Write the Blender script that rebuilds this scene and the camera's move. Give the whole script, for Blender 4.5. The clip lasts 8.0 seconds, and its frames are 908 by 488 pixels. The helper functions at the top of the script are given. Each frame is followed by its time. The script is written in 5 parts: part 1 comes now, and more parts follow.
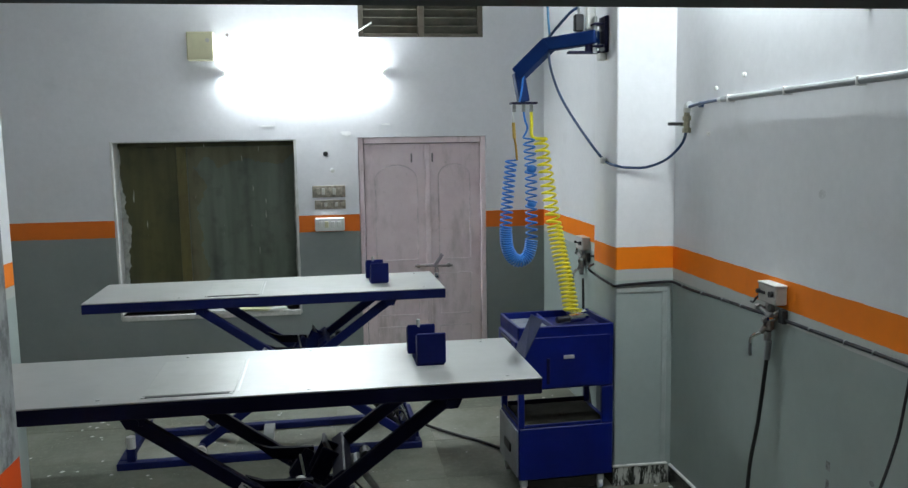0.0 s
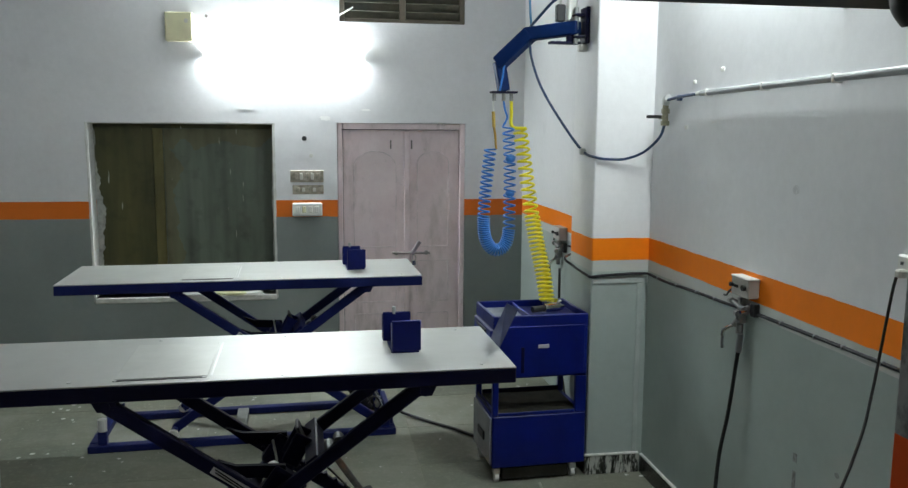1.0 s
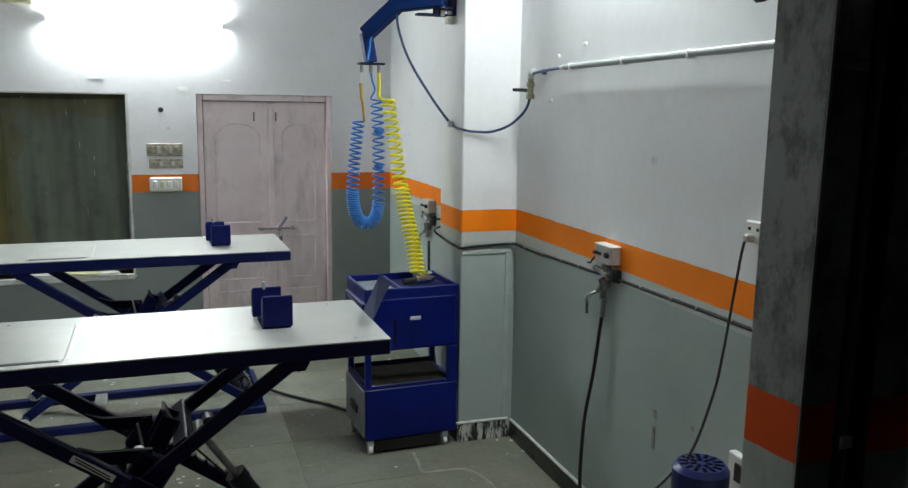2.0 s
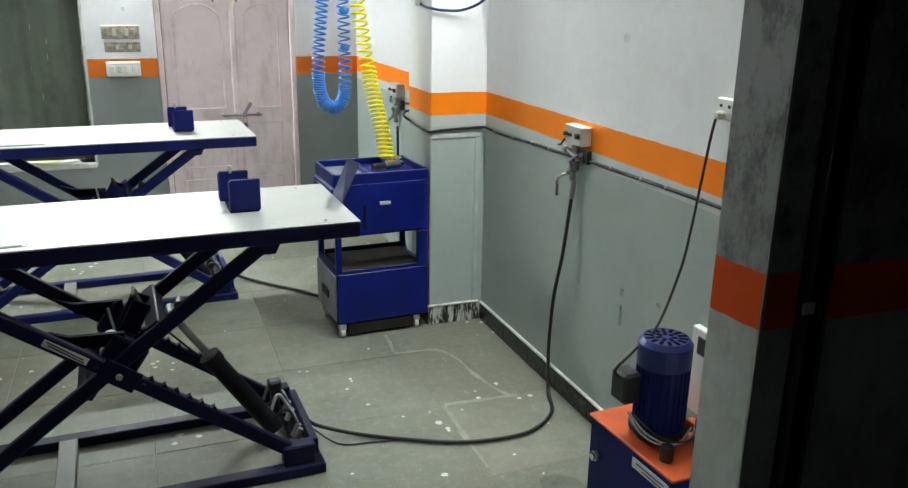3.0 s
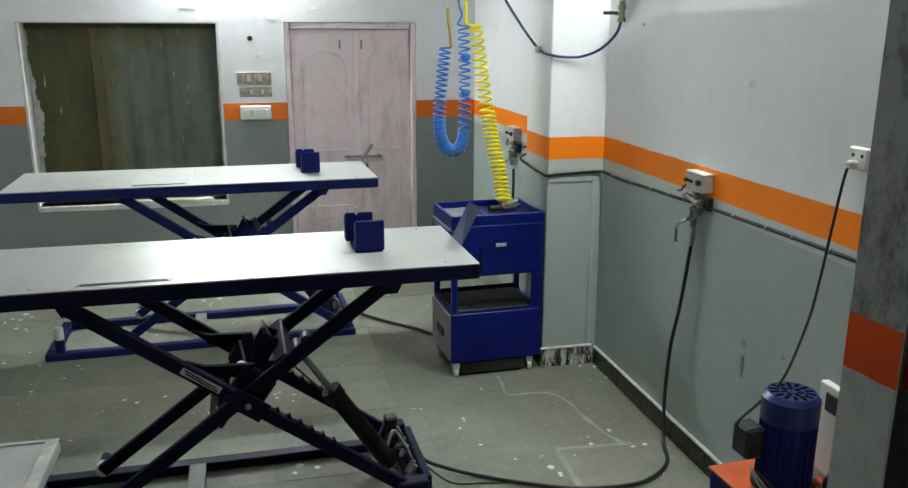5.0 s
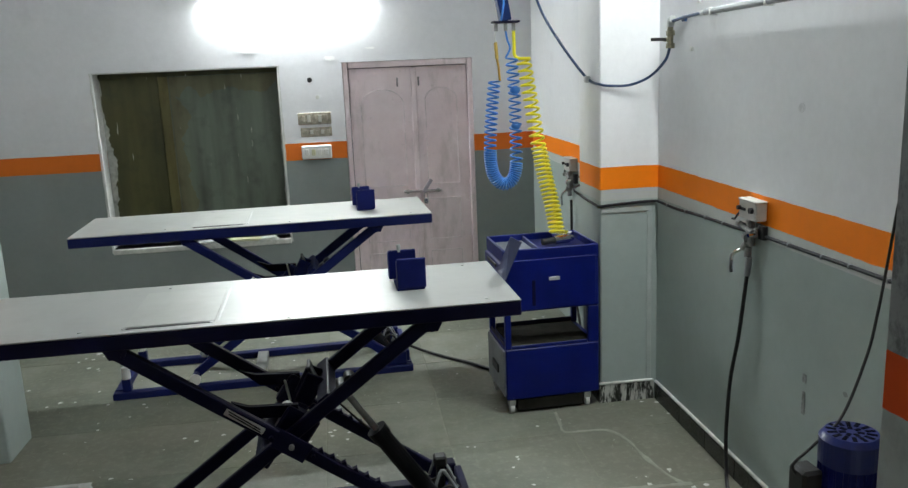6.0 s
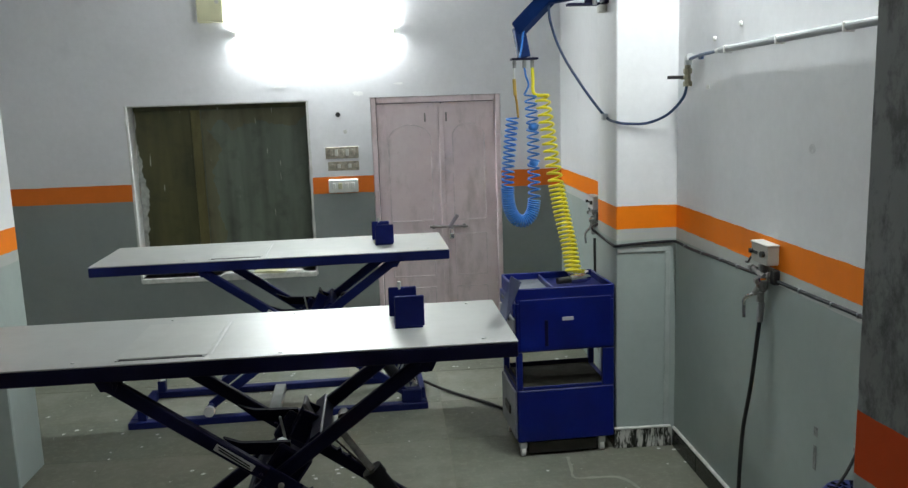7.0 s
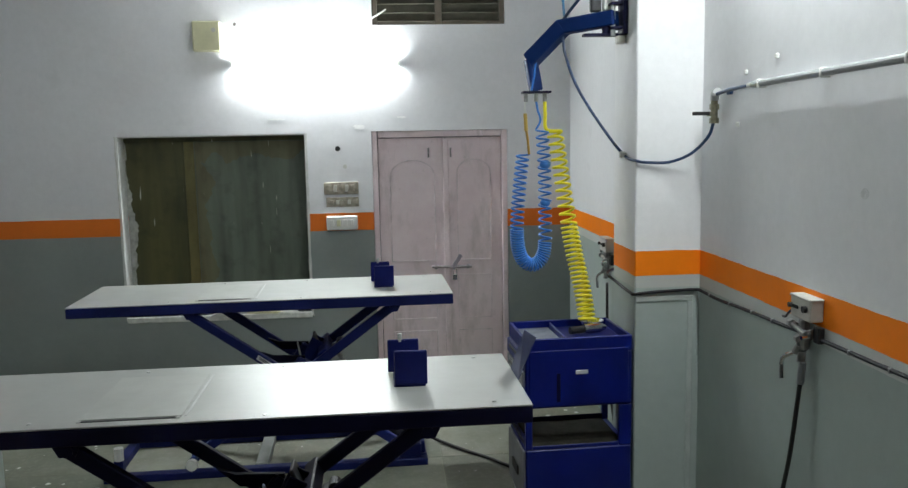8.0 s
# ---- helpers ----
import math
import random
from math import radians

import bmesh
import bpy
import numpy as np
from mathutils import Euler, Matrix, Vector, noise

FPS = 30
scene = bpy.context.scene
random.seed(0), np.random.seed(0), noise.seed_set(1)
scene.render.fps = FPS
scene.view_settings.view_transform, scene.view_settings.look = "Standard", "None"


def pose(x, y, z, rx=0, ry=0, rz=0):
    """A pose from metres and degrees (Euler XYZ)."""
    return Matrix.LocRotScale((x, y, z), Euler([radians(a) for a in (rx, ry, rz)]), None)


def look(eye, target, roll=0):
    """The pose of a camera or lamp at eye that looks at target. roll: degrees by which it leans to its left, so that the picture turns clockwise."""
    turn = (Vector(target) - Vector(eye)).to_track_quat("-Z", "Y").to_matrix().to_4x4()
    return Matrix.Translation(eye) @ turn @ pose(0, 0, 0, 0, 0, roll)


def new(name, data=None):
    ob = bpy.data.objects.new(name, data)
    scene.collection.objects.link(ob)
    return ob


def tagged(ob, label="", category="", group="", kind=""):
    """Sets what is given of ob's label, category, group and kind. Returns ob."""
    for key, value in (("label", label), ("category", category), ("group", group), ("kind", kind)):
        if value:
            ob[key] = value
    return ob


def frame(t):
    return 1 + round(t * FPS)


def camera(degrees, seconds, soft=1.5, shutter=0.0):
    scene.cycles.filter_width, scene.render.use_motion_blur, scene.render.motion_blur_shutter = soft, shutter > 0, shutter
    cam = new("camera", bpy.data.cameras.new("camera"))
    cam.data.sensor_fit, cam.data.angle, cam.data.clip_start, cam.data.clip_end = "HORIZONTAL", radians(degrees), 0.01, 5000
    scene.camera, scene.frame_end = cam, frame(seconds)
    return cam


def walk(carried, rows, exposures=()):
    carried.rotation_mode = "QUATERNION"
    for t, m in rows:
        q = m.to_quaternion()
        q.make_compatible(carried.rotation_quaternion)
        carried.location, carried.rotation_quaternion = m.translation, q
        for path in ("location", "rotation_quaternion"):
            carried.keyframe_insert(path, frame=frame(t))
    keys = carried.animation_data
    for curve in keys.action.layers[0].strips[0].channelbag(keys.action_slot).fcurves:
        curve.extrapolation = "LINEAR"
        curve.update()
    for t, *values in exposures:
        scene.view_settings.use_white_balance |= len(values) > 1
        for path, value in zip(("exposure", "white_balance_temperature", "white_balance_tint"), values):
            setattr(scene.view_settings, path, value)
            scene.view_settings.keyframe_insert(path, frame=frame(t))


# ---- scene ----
cam = camera(57.6, 8.0, soft=1.4)

PATH = [
    (0, (0.114, 0.035, 1.884), (0.383, 2.002, 1.637), -0.9),
    (0.5, (0.129, 0.044, 1.884), (0.362, 2.012, 1.615), -0.3),
    (1, (0.119, 0.033, 1.887), (0.439, 1.987, 1.61), 0.4),
    (1.5, (0.115, 0.021, 1.887), (0.569, 1.948, 1.605), 0.7),
    (2, (0.097, 0.042, 1.874), (0.729, 1.909, 1.541), 0.9),
    (2.2, (0.103, 0.052, 1.865), (0.762, 1.9, 1.476), 0.8),
    (3.3, (0.094, 0.054, 1.828), (0.783, 1.818, 1.188), 1.1),
    (3.5, (0.088, 0.052, 1.825), (0.782, 1.805, 1.158), 1.2),
    (3.8, (0.082, 0.045, 1.832), (0.779, 1.792, 1.144), 1.2),
    (4, (0.078, 0.041, 1.837), (0.777, 1.786, 1.154), 1.2),
    (4.5, (0.054, 0.034, 1.85), (0.633, 1.859, 1.272), 0.9),
    (5, (0.049, 0.023, 1.866), (0.491, 1.908, 1.365), 0.2),
    (5.2, (0.058, 0.023, 1.873), (0.473, 1.919, 1.388), -0.1),
    (6.3, (0.28, 0.045, 1.876), (0.475, 1.992, 1.46), -2.8),
    (6.5, (0.331, 0.048, 1.878), (0.495, 1.997, 1.459), -2.6),
    (7, (0.396, 0.069, 1.873), (0.543, 2.035, 1.533), -1.9),
    (7.5, (0.4, 0.203, 1.853), (0.546, 2.175, 1.556), -0.8),
    (8, (0.393, 0.391, 1.868), (0.544, 2.369, 1.612), -1.1),
]
walk(cam, [(t, look(eye, target, roll)) for t, eye, target, roll in PATH],
     [(0.0, 0.25, 6200, 10), (1.0, 0.29, 6430, 8), (1.5, 0.30, 6450, 8), (2.2, 0.48, 6500, 8), (3.3, 1.32, 6620, 8), (4.0, 1.37, 6620, 8), (5.0, 0.76, 6580, 9), (6.5, 0.53, 6500, 10), (7.0, 0.44, 6500, 10), (8.0, 0.27, 6500, 10)])

# ---------- world and light ----------
world = bpy.data.worlds.new("night")
scene.world = world
world.use_nodes = True
world.node_tree.nodes["Background"].inputs[0].default_value = (0.02, 0.025, 0.03, 1)
world.node_tree.nodes["Background"].inputs[1].default_value = 0.3

TUBE_BACK = 300.0
TUBE_SIDE = 235.0


# ---------- materials ----------
class Mat:
    """A small builder round one node material."""

    def __init__(self, name, rough=0.6, metal=0.0, color=(0.5, 0.5, 0.5)):
        self.m = bpy.data.materials.new(name)
        self.m.use_nodes = True
        self.t = self.m.node_tree
        self.b = self.t.nodes["Principled BSDF"]
        self.b.inputs["Roughness"].default_value = rough
        self.b.inputs["Metallic"].default_value = metal
        self.b.inputs["Base Color"].default_value = (*color, 1)
        self.geo = None

    def node(self, kind, **kw):
        n = self.t.nodes.new(kind)
        for k, v in kw.items():
            n.inputs[k].default_value = v
        return n

    def link(self, a, b):
        self.t.links.new(a, b)

    def pos(self):
        if self.geo is None:
            self.geo = self.t.nodes.new("ShaderNodeNewGeometry")
        return self.geo.outputs["Position"]

    def noise(self, scale, detail=4.0, rough=0.6, stretch=None):
        n = self.node("ShaderNodeTexNoise", Scale=scale, Detail=detail, Roughness=rough)
        v = self.pos()
        if stretch:
            mp = self.node("ShaderNodeMapping")
            mp.inputs["Scale"].default_value = stretch
            self.link(v, mp.inputs["Vector"])
            v = mp.outputs[0]
        self.link(v, n.inputs["Vector"])
        return n.outputs[0]

    def ramp(self, value, stops, interp="LINEAR"):
        r = self.t.nodes.new("ShaderNodeValToRGB")
        r.color_ramp.interpolation = interp
        els = r.color_ramp.elements
        while len(els) < len(stops):
            els.new(0.5)
        for e, (p, c) in zip(els, stops):
            e.position = p
            e.color = (*c, 1) if len(c) == 3 else c
        self.link(value, r.inputs[0])
        return r.outputs[0]

    def mix(self, fac, a, b, mode="MIX"):
        n = self.t.nodes.new("ShaderNodeMix")
        n.data_type, n.blend_type = "RGBA", mode
        for sock, v in ((n.inputs[0], fac), (n.inputs[6], a), (n.inputs[7], b)):
            if isinstance(v, (int, float)):
                sock.default_value = v
            elif isinstance(v, tuple):
                sock.default_value = (*v, 1)
            else:
                self.link(v, sock)
        return n.outputs[2]

    def math(self, op, a, b=0.0):
        n = self.t.nodes.new("ShaderNodeMath")
        n.operation = op
        for sock, v in zip(n.inputs, (a, b)):
            if isinstance(v, (int, float)):
                sock.default_value = v
            else:
                self.link(v, sock)
        return n.outputs[0]

    def color(self, sock):
        self.link(sock, self.b.inputs["Base Color"])

    def rough(self, sock, lo, hi):
        n = self.node("ShaderNodeMapRange")
        n.inputs["To Min"].default_value, n.inputs["To Max"].default_value = lo, hi
        self.link(sock, n.inputs[0])
        self.link(n.outputs[0], self.b.inputs["Roughness"])

    def bump(self, sock, strength=0.2, dist=0.002):
        n = self.node("ShaderNodeBump", Strength=strength, Distance=dist)
        self.link(sock, n.inputs["Height"])
        self.link(n.outputs[0], self.b.inputs["Normal"])


def plain(name, color, rough=0.5, metal=0.0, vary=0.12, scale=9.0, wear=None, spec=0.5):
    """Paint, plastic or metal with uneven tone, fine grain and, if asked, worn spots of another colour."""
    k = Mat(name, rough, metal, color)
    k.b.inputs["Specular IOR Level"].default_value = spec
    n1 = k.noise(scale, 5)
    dark = tuple(c * (1 - vary) for c in color)
    light = tuple(min(1, c * (1 + vary)) for c in color)
    c = k.ramp(n1, [(0.3, dark), (0.7, light)])
    if wear:
        n2 = k.noise(38.0, 6, 0.7)
        c = k.mix(k.ramp(n2, [(0.66, (0, 0, 0)), (0.72, (1, 1, 1))]), c, wear)
    k.color(c)
    k.rough(k.noise(scale * 3, 3), max(0.05, rough - 0.1), min(1, rough + 0.12))
    k.bump(k.noise(180.0, 2), 0.08, 0.001)
    return k.m


STRIPE_LOW, STRIPE_TOP = 1.178, 1.312


def wall_paint(name, upper, stripe, lower, band=None, band_low=1.135, blotch=0.1, streak=0.0, stripe_low=STRIPE_LOW, stripe_top=STRIPE_TOP):
    """Distempered wall: light upper part, orange line, grey dado; all brushed on at given heights."""
    k = Mat(name, 0.62)
    k.b.inputs["Specular IOR Level"].default_value = 0.2
    sep = k.t.nodes.new("ShaderNodeSeparateXYZ")
    k.link(k.pos(), sep.inputs[0])
    wob = k.math("MULTIPLY", k.math("SUBTRACT", k.noise(7.0, 4), 0.5), 0.010)
    z = k.math("ADD", sep.outputs[2], wob)
    above = k.math("GREATER_THAN", z, stripe_top)
    below = k.math("LESS_THAN", z, stripe_low)
    big = k.noise(1.6, 5, 0.65)
    fine = k.noise(24.0, 5, 0.7)

    def shade(c, amount):
        a = k.ramp(big, [(0.25, tuple(v * (1 - amount) for v in c)), (0.75, tuple(min(1, v * (1 + amount)) for v in c))])
        return k.mix(k.ramp(fine, [(0.3, (0.945, 0.945, 0.945)), (0.7, (1, 1, 1))]), (0, 0, 0), a)

    low = shade(lower, blotch)
    if band:
        low = k.mix(k.math("GREATER_THAN", z, band_low), low, shade(band, 0.05))
    c = k.mix(below, shade(stripe, 0.08), low)
    c = k.mix(above, c, shade(upper, blotch * 0.5))
    if streak:
        run = k.noise(15.0, 7, 0.75, (1, 1, 0.6))
        c = k.mix(k.math("MULTIPLY", k.ramp(run, [(0.47, (0, 0, 0)), (0.62, (1, 1, 1))]), k.math("MULTIPLY", k.math("ADD", above, k.math("MULTIPLY", below, 0.25)), streak)), c, (0.16, 0.165, 0.165))
    smudge = k.ramp(k.noise(2.7, 3, 0.55), [(0.66, (0, 0, 0)), (0.78, (0.5, 0.5, 0.5))])
    c = k.mix(smudge, c, (0.80, 0.80, 0.80), "MULTIPLY")
    k.color(c)
    k.rough(fine, 0.45, 0.75)
    k.bump(k.math("ADD", k.noise(14.0, 4), k.math("MULTIPLY", k.noise(110.0, 3), 0.3)), 0.14, 0.004)
    return k.m


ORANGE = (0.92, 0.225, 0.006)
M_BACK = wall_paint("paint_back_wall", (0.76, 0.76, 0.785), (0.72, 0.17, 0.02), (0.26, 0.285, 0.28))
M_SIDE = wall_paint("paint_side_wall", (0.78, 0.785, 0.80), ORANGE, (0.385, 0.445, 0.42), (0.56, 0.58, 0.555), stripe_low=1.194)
M_PIER = wall_paint("paint_pier", (0.82, 0.82, 0.83), ORANGE, (0.405, 0.46, 0.44), (0.50, 0.52, 0.50), stripe_low=1.194)
M_RAW = wall_paint("cement_render_wall", (0.39, 0.40, 0.40), (0.84, 0.095, 0.008), (0.54, 0.57, 0.545), blotch=0.34, streak=0.9, stripe_low=1.204, stripe_top=1.320)
# cement of hall and lintel, with their lack of light in the colour
M_GLOOM = plain("unlit_dark_cement", (0.11, 0.115, 0.115), 0.8, vary=0.25, scale=3)
M_CEIL = plain("limewash", (0.62, 0.62, 0.61), 0.8, vary=0.08, scale=2)
M_BLUE = plain("blue_enamel", (0.002, 0.008, 0.132), 0.38, vary=0.25, scale=5, wear=(0.010, 0.015, 0.18), spec=0.22)
# near lift's blue, darkened for its backlit faces; other dark parts share it
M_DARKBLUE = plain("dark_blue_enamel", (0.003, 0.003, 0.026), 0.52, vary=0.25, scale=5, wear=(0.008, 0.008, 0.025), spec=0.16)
# the same lift blue with the far lift's light put into the tone
M_LITBLUE = plain("lit_blue_enamel", (0.004, 0.009, 0.080), 0.5, vary=0.25, scale=5, wear=(0.010, 0.014, 0.07), spec=0.25)
M_NAVY = plain("navy_enamel", (0.004, 0.008, 0.095), 0.5, vary=0.2, scale=5, spec=0.16)
M_BOOM = plain("boom_blue_enamel", (0.003, 0.019, 0.100), 0.6, vary=0.2, scale=5, spec=0.12)
M_PAWL = plain("oily_dark_steel", (0.004, 0.004, 0.014), 0.75, vary=0.3, scale=8, spec=0.10)
M_BLACK = plain("black_rubber", (0.012, 0.012, 0.013), 0.5)
M_BLACKMAT = plain("black_ribbed_mat", (0.024, 0.023, 0.018), 0.9, vary=0.3, spec=0.12)
M_STEEL = plain("zinc_steel", (0.55, 0.56, 0.55), 0.35, 0.9, wear=(0.3, 0.28, 0.25))
M_CHROME = plain("chrome", (0.75, 0.75, 0.73), 0.15, 1.0)
M_CAST = plain("dull_cast_metal", (0.33, 0.33, 0.32), 0.48, 0.55, vary=0.3, scale=30)
M_BRASS = plain("brass", (0.65, 0.45, 0.12), 0.3, 0.9)
M_WHITEPL = plain("white_plastic", (0.72, 0.72, 0.69), 0.4, vary=0.05)
M_CREAM = plain("cream_plastic", (0.62, 0.60, 0.40), 0.5, vary=0.08)
M_GREYBOX = plain("grey_powder_coat", (0.50, 0.49, 0.45), 0.45, vary=0.12, wear=(0.2, 0.19, 0.17))
M_HOSEBLUE = plain("blue_hose", (0.010, 0.036, 0.105), 0.35)
M_SKYHOSE = plain("light_blue_hose", (0.05, 0.22, 0.42), 0.35)
M_COILBLUE = plain("blue_coil_tubing", (0.035, 0.20, 0.62), 0.3, vary=0.06)
M_COILYEL = plain("yellow_coil_tubing", (0.86, 0.76, 0.02), 0.35, vary=0.06)
M_ORANGEPAINT = plain("orange_enamel", (0.52, 0.085, 0.02), 0.4, wear=(0.35, 0.08, 0.03))
M_REDPLASTIC = plain("amber_grip", (0.42, 0.24, 0.03), 0.4)
M_ENDGREY = plain("slate_grey_enamel", (0.24, 0.25, 0.26), 0.5, vary=0.2)
M_COWL = plain("lighter_blue_enamel", (0.005, 0.012, 0.098), 0.36)
M_SLOT = plain("dark_slot", (0.003, 0.003, 0.004), 0.9, spec=0.05)
M_RAMBLACK = plain("black_enamel", (0.008, 0.008, 0.011), 0.45, spec=0.25)
M_SILVER = plain("silver_label", (0.55, 0.55, 0.56), 0.4, 0.2)
M_PIPE = plain("grey_pvc", (0.27, 0.285, 0.29), 0.4)
M_FILLER = plain("white_filler", (0.86, 0.86, 0.86), 0.7, vary=0.06, scale=30)
M_CEMENT = plain("white_cement", (0.63, 0.63, 0.60), 0.8, vary=0.2, scale=20)


def door_paint():
    k = Mat("faded_pink_paint", 0.6)
    a = k.ramp(k.noise(3.0, 6, 0.7), [(0.3, (0.73, 0.59, 0.62)), (0.55, (0.81, 0.68, 0.705)), (0.75, (0.86, 0.75, 0.77))])
    run = k.noise(9.0, 5, 0.7, (1, 1, 0.12))
    a = k.mix(k.ramp(run, [(0.56, (0, 0, 0)), (0.72, (0.5, 0.5, 0.5))]), a, (0.45, 0.35, 0.34))
    stain = k.noise(5.5, 5, 0.65, (1, 1, 0.4))
    a = k.mix(k.ramp(stain, [(0.52, (0, 0, 0)), (0.70, (0.6, 0.6, 0.6))]), a, (0.46, 0.38, 0.37))
    a = k.mix(k.ramp(k.noise(16.0, 4, 0.6), [(0.66, (0, 0, 0)), (0.78, (0.4, 0.4, 0.4))]), a, (0.40, 0.33, 0.31))
    k.color(a)
    k.rough(k.noise(20, 3), 0.45, 0.75)
    k.bump(k.noise(60, 4, 0.7, (1, 1, 0.2)), 0.3, 0.003)
    return k.m


M_DOOR = door_paint()


def shutter_board(name, c1, c2):
    k = Mat(name, 0.45)
    a = k.ramp(k.noise(3.0, 5, 0.65, (1, 1, 0.3)), [(0.3, c1), (0.7, c2)])
    blot = k.noise(3.2, 3, 0.5, (1.8, 1, 0.16))
    a = k.mix(k.ramp(blot, [(0.44, (0, 0, 0)), (0.66, (0.8, 0.8, 0.8))]), a, tuple(1.3 * v for v in c2))
    a = k.mix(k.ramp(k.noise(7.0, 4, 0.6), [(0.52, (0, 0, 0)), (0.70, (0.35, 0.35, 0.35))]), a, tuple(0.6 * v for v in c1))
    fleck = k.noise(30.0, 3, 0.6, (1, 1, 0.10))
    a = k.mix(k.ramp(fleck, [(0.70, (0, 0, 0)), (0.72, (1, 1, 1))]), a, (0.42, 0.42, 0.36))
    k.color(a)
    k.rough(k.noise(12, 4), 0.3, 0.6)
    return k.m


M_BOARD_A = shutter_board("olive_board", (0.022, 0.023, 0.009), (0.072, 0.068, 0.024))
M_BOARD_B = shutter_board("slate_board", (0.034, 0.044, 0.030), (0.118, 0.138, 0.110))
M_BOARD_C = shutter_board("ochre_board", (0.06, 0.052, 0.016), (0.16, 0.14, 0.05))


def stone_floor():
    k = Mat("green_grey_flagstone", 0.5)
    rnd = k.t.nodes.new("ShaderNodeObjectInfo").outputs["Random"]
    a = k.ramp(k.noise(1.1, 6, 0.65), [(0.28, (0.117, 0.121, 0.092)), (0.5, (0.206, 0.212, 0.170)), (0.72, (0.298, 0.300, 0.248))])
    a = k.mix(k.ramp(k.noise(0.9, 3, 0.5), [(0.45, (0, 0, 0)), (0.65, (0.55, 0.55, 0.55))]), a, (0.20, 0.175, 0.135))
    tone = k.ramp(rnd, [(0, (0.72, 0.75, 0.73)), (1, (1.0, 1.0, 1.0))])
    a = k.mix(1.0, a, tone, "MULTIPLY")
    a = k.mix(k.ramp(k.noise(3.4, 6, 0.7), [(0.48, (0, 0, 0)), (0.72, (0.7, 0.7, 0.7))]), a, (0.15, 0.15, 0.105))
    a = k.mix(k.ramp(k.noise(26, 5, 0.75), [(0.5, (0, 0, 0)), (0.8, (0.5, 0.5, 0.5))]), a, (0.33, 0.33, 0.28))
    # shade round the near lift, painted into the stone as a dark brown patch
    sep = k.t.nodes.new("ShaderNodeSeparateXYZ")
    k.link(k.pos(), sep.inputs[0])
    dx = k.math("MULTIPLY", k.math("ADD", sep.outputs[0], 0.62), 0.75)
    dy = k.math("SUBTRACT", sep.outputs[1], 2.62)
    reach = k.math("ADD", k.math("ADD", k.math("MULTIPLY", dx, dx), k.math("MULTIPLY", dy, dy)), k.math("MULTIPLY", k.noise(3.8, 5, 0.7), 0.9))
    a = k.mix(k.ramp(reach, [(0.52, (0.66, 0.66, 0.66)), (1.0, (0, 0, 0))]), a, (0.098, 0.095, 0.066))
    fleck = k.node("ShaderNodeTexVoronoi", Scale=34.0)
    k.link(k.pos(), fleck.inputs["Vector"])
    crowd = k.math("MULTIPLY", k.ramp(k.noise(1.7, 3), [(0.42, (0, 0, 0)), (0.72, (1, 1, 1))]), 0.26)
    dot = k.math("LESS_THAN", k.math("ADD", fleck.outputs["Distance"], k.math("MULTIPLY", k.noise(140, 2), 0.16)), crowd)
    a = k.mix(k.math("MULTIPLY", dot, 0.7), a, (0.60, 0.60, 0.55))
    vor = k.node("ShaderNodeTexVoronoi", Scale=13.0)
    k.link(k.pos(), vor.inputs["Vector"])
    size = k.math("MULTIPLY", k.ramp(k.noise(2.3, 2), [(0.38, (0, 0, 0)), (0.7, (1, 1, 1))]), 0.39)
    warp = k.math("MULTIPLY", k.noise(95, 3), 0.27)
    spot = k.math("LESS_THAN", k.math("ADD", vor.outputs["Distance"], warp), size)
    a = k.mix(k.math("MULTIPLY", spot, 0.85), a, (0.72, 0.72, 0.68))
    k.color(a)
    k.rough(k.noise(6, 5), 0.48, 0.75)
    k.bump(k.math("ADD", k.noise(5, 4), k.math("MULTIPLY", k.noise(60, 3), 0.2)), 0.25, 0.004)
    return k.m


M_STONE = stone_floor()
M_TRAIL = plain("pale_mortar", (0.30, 0.305, 0.25), 0.85, vary=0.2, scale=12)
M_GROUT = plain("joint_mortar", (0.215, 0.22, 0.17), 0.85, vary=0.2, scale=12)


def table_top():
    k = Mat("brushed_grey_sheet", 0.33, 0.25)
    a = k.ramp(k.noise(3.2, 5, 0.65), [(0.3, (0.40, 0.41, 0.395)), (0.7, (0.46, 0.47, 0.45))])
    smear = k.noise(11, 5, 0.7, (0.4, 1, 1))
    a = k.mix(k.ramp(smear, [(0.5, (0, 0, 0)), (0.85, (0.22, 0.22, 0.22))]), a, (0.33, 0.33, 0.31))
    k.color(a)
    k.rough(k.noise(5, 4), 0.36, 0.47)
    k.bump(k.noise(90, 3, 0.6, (0.2, 1, 1)), 0.1, 0.001)
    return k.m


M_TOP = table_top()
M_PLATE = plain("scuffed_pale_plate", (0.46, 0.47, 0.445), 0.40, 0.25, vary=0.06, scale=6)


def skirting_tile():
    k = Mat("dark_marbled_tile", 0.25)
    v = k.noise(22, 5, 0.75, (1, 1, 0.22))
    k.color(k.ramp(v, [(0.40, (0.022, 0.024, 0.02)), (0.47, (0.06, 0.062, 0.055)), (0.54, (0.60, 0.60, 0.56))]))
    return k.m


def skirting_dark():
    k = Mat("dark_granite_tile", 0.25)
    v = k.noise(20, 6, 0.8)
    k.color(k.ramp(v, [(0.4, (0.02, 0.022, 0.018)), (0.7, (0.06, 0.065, 0.055))]))
    return k.m


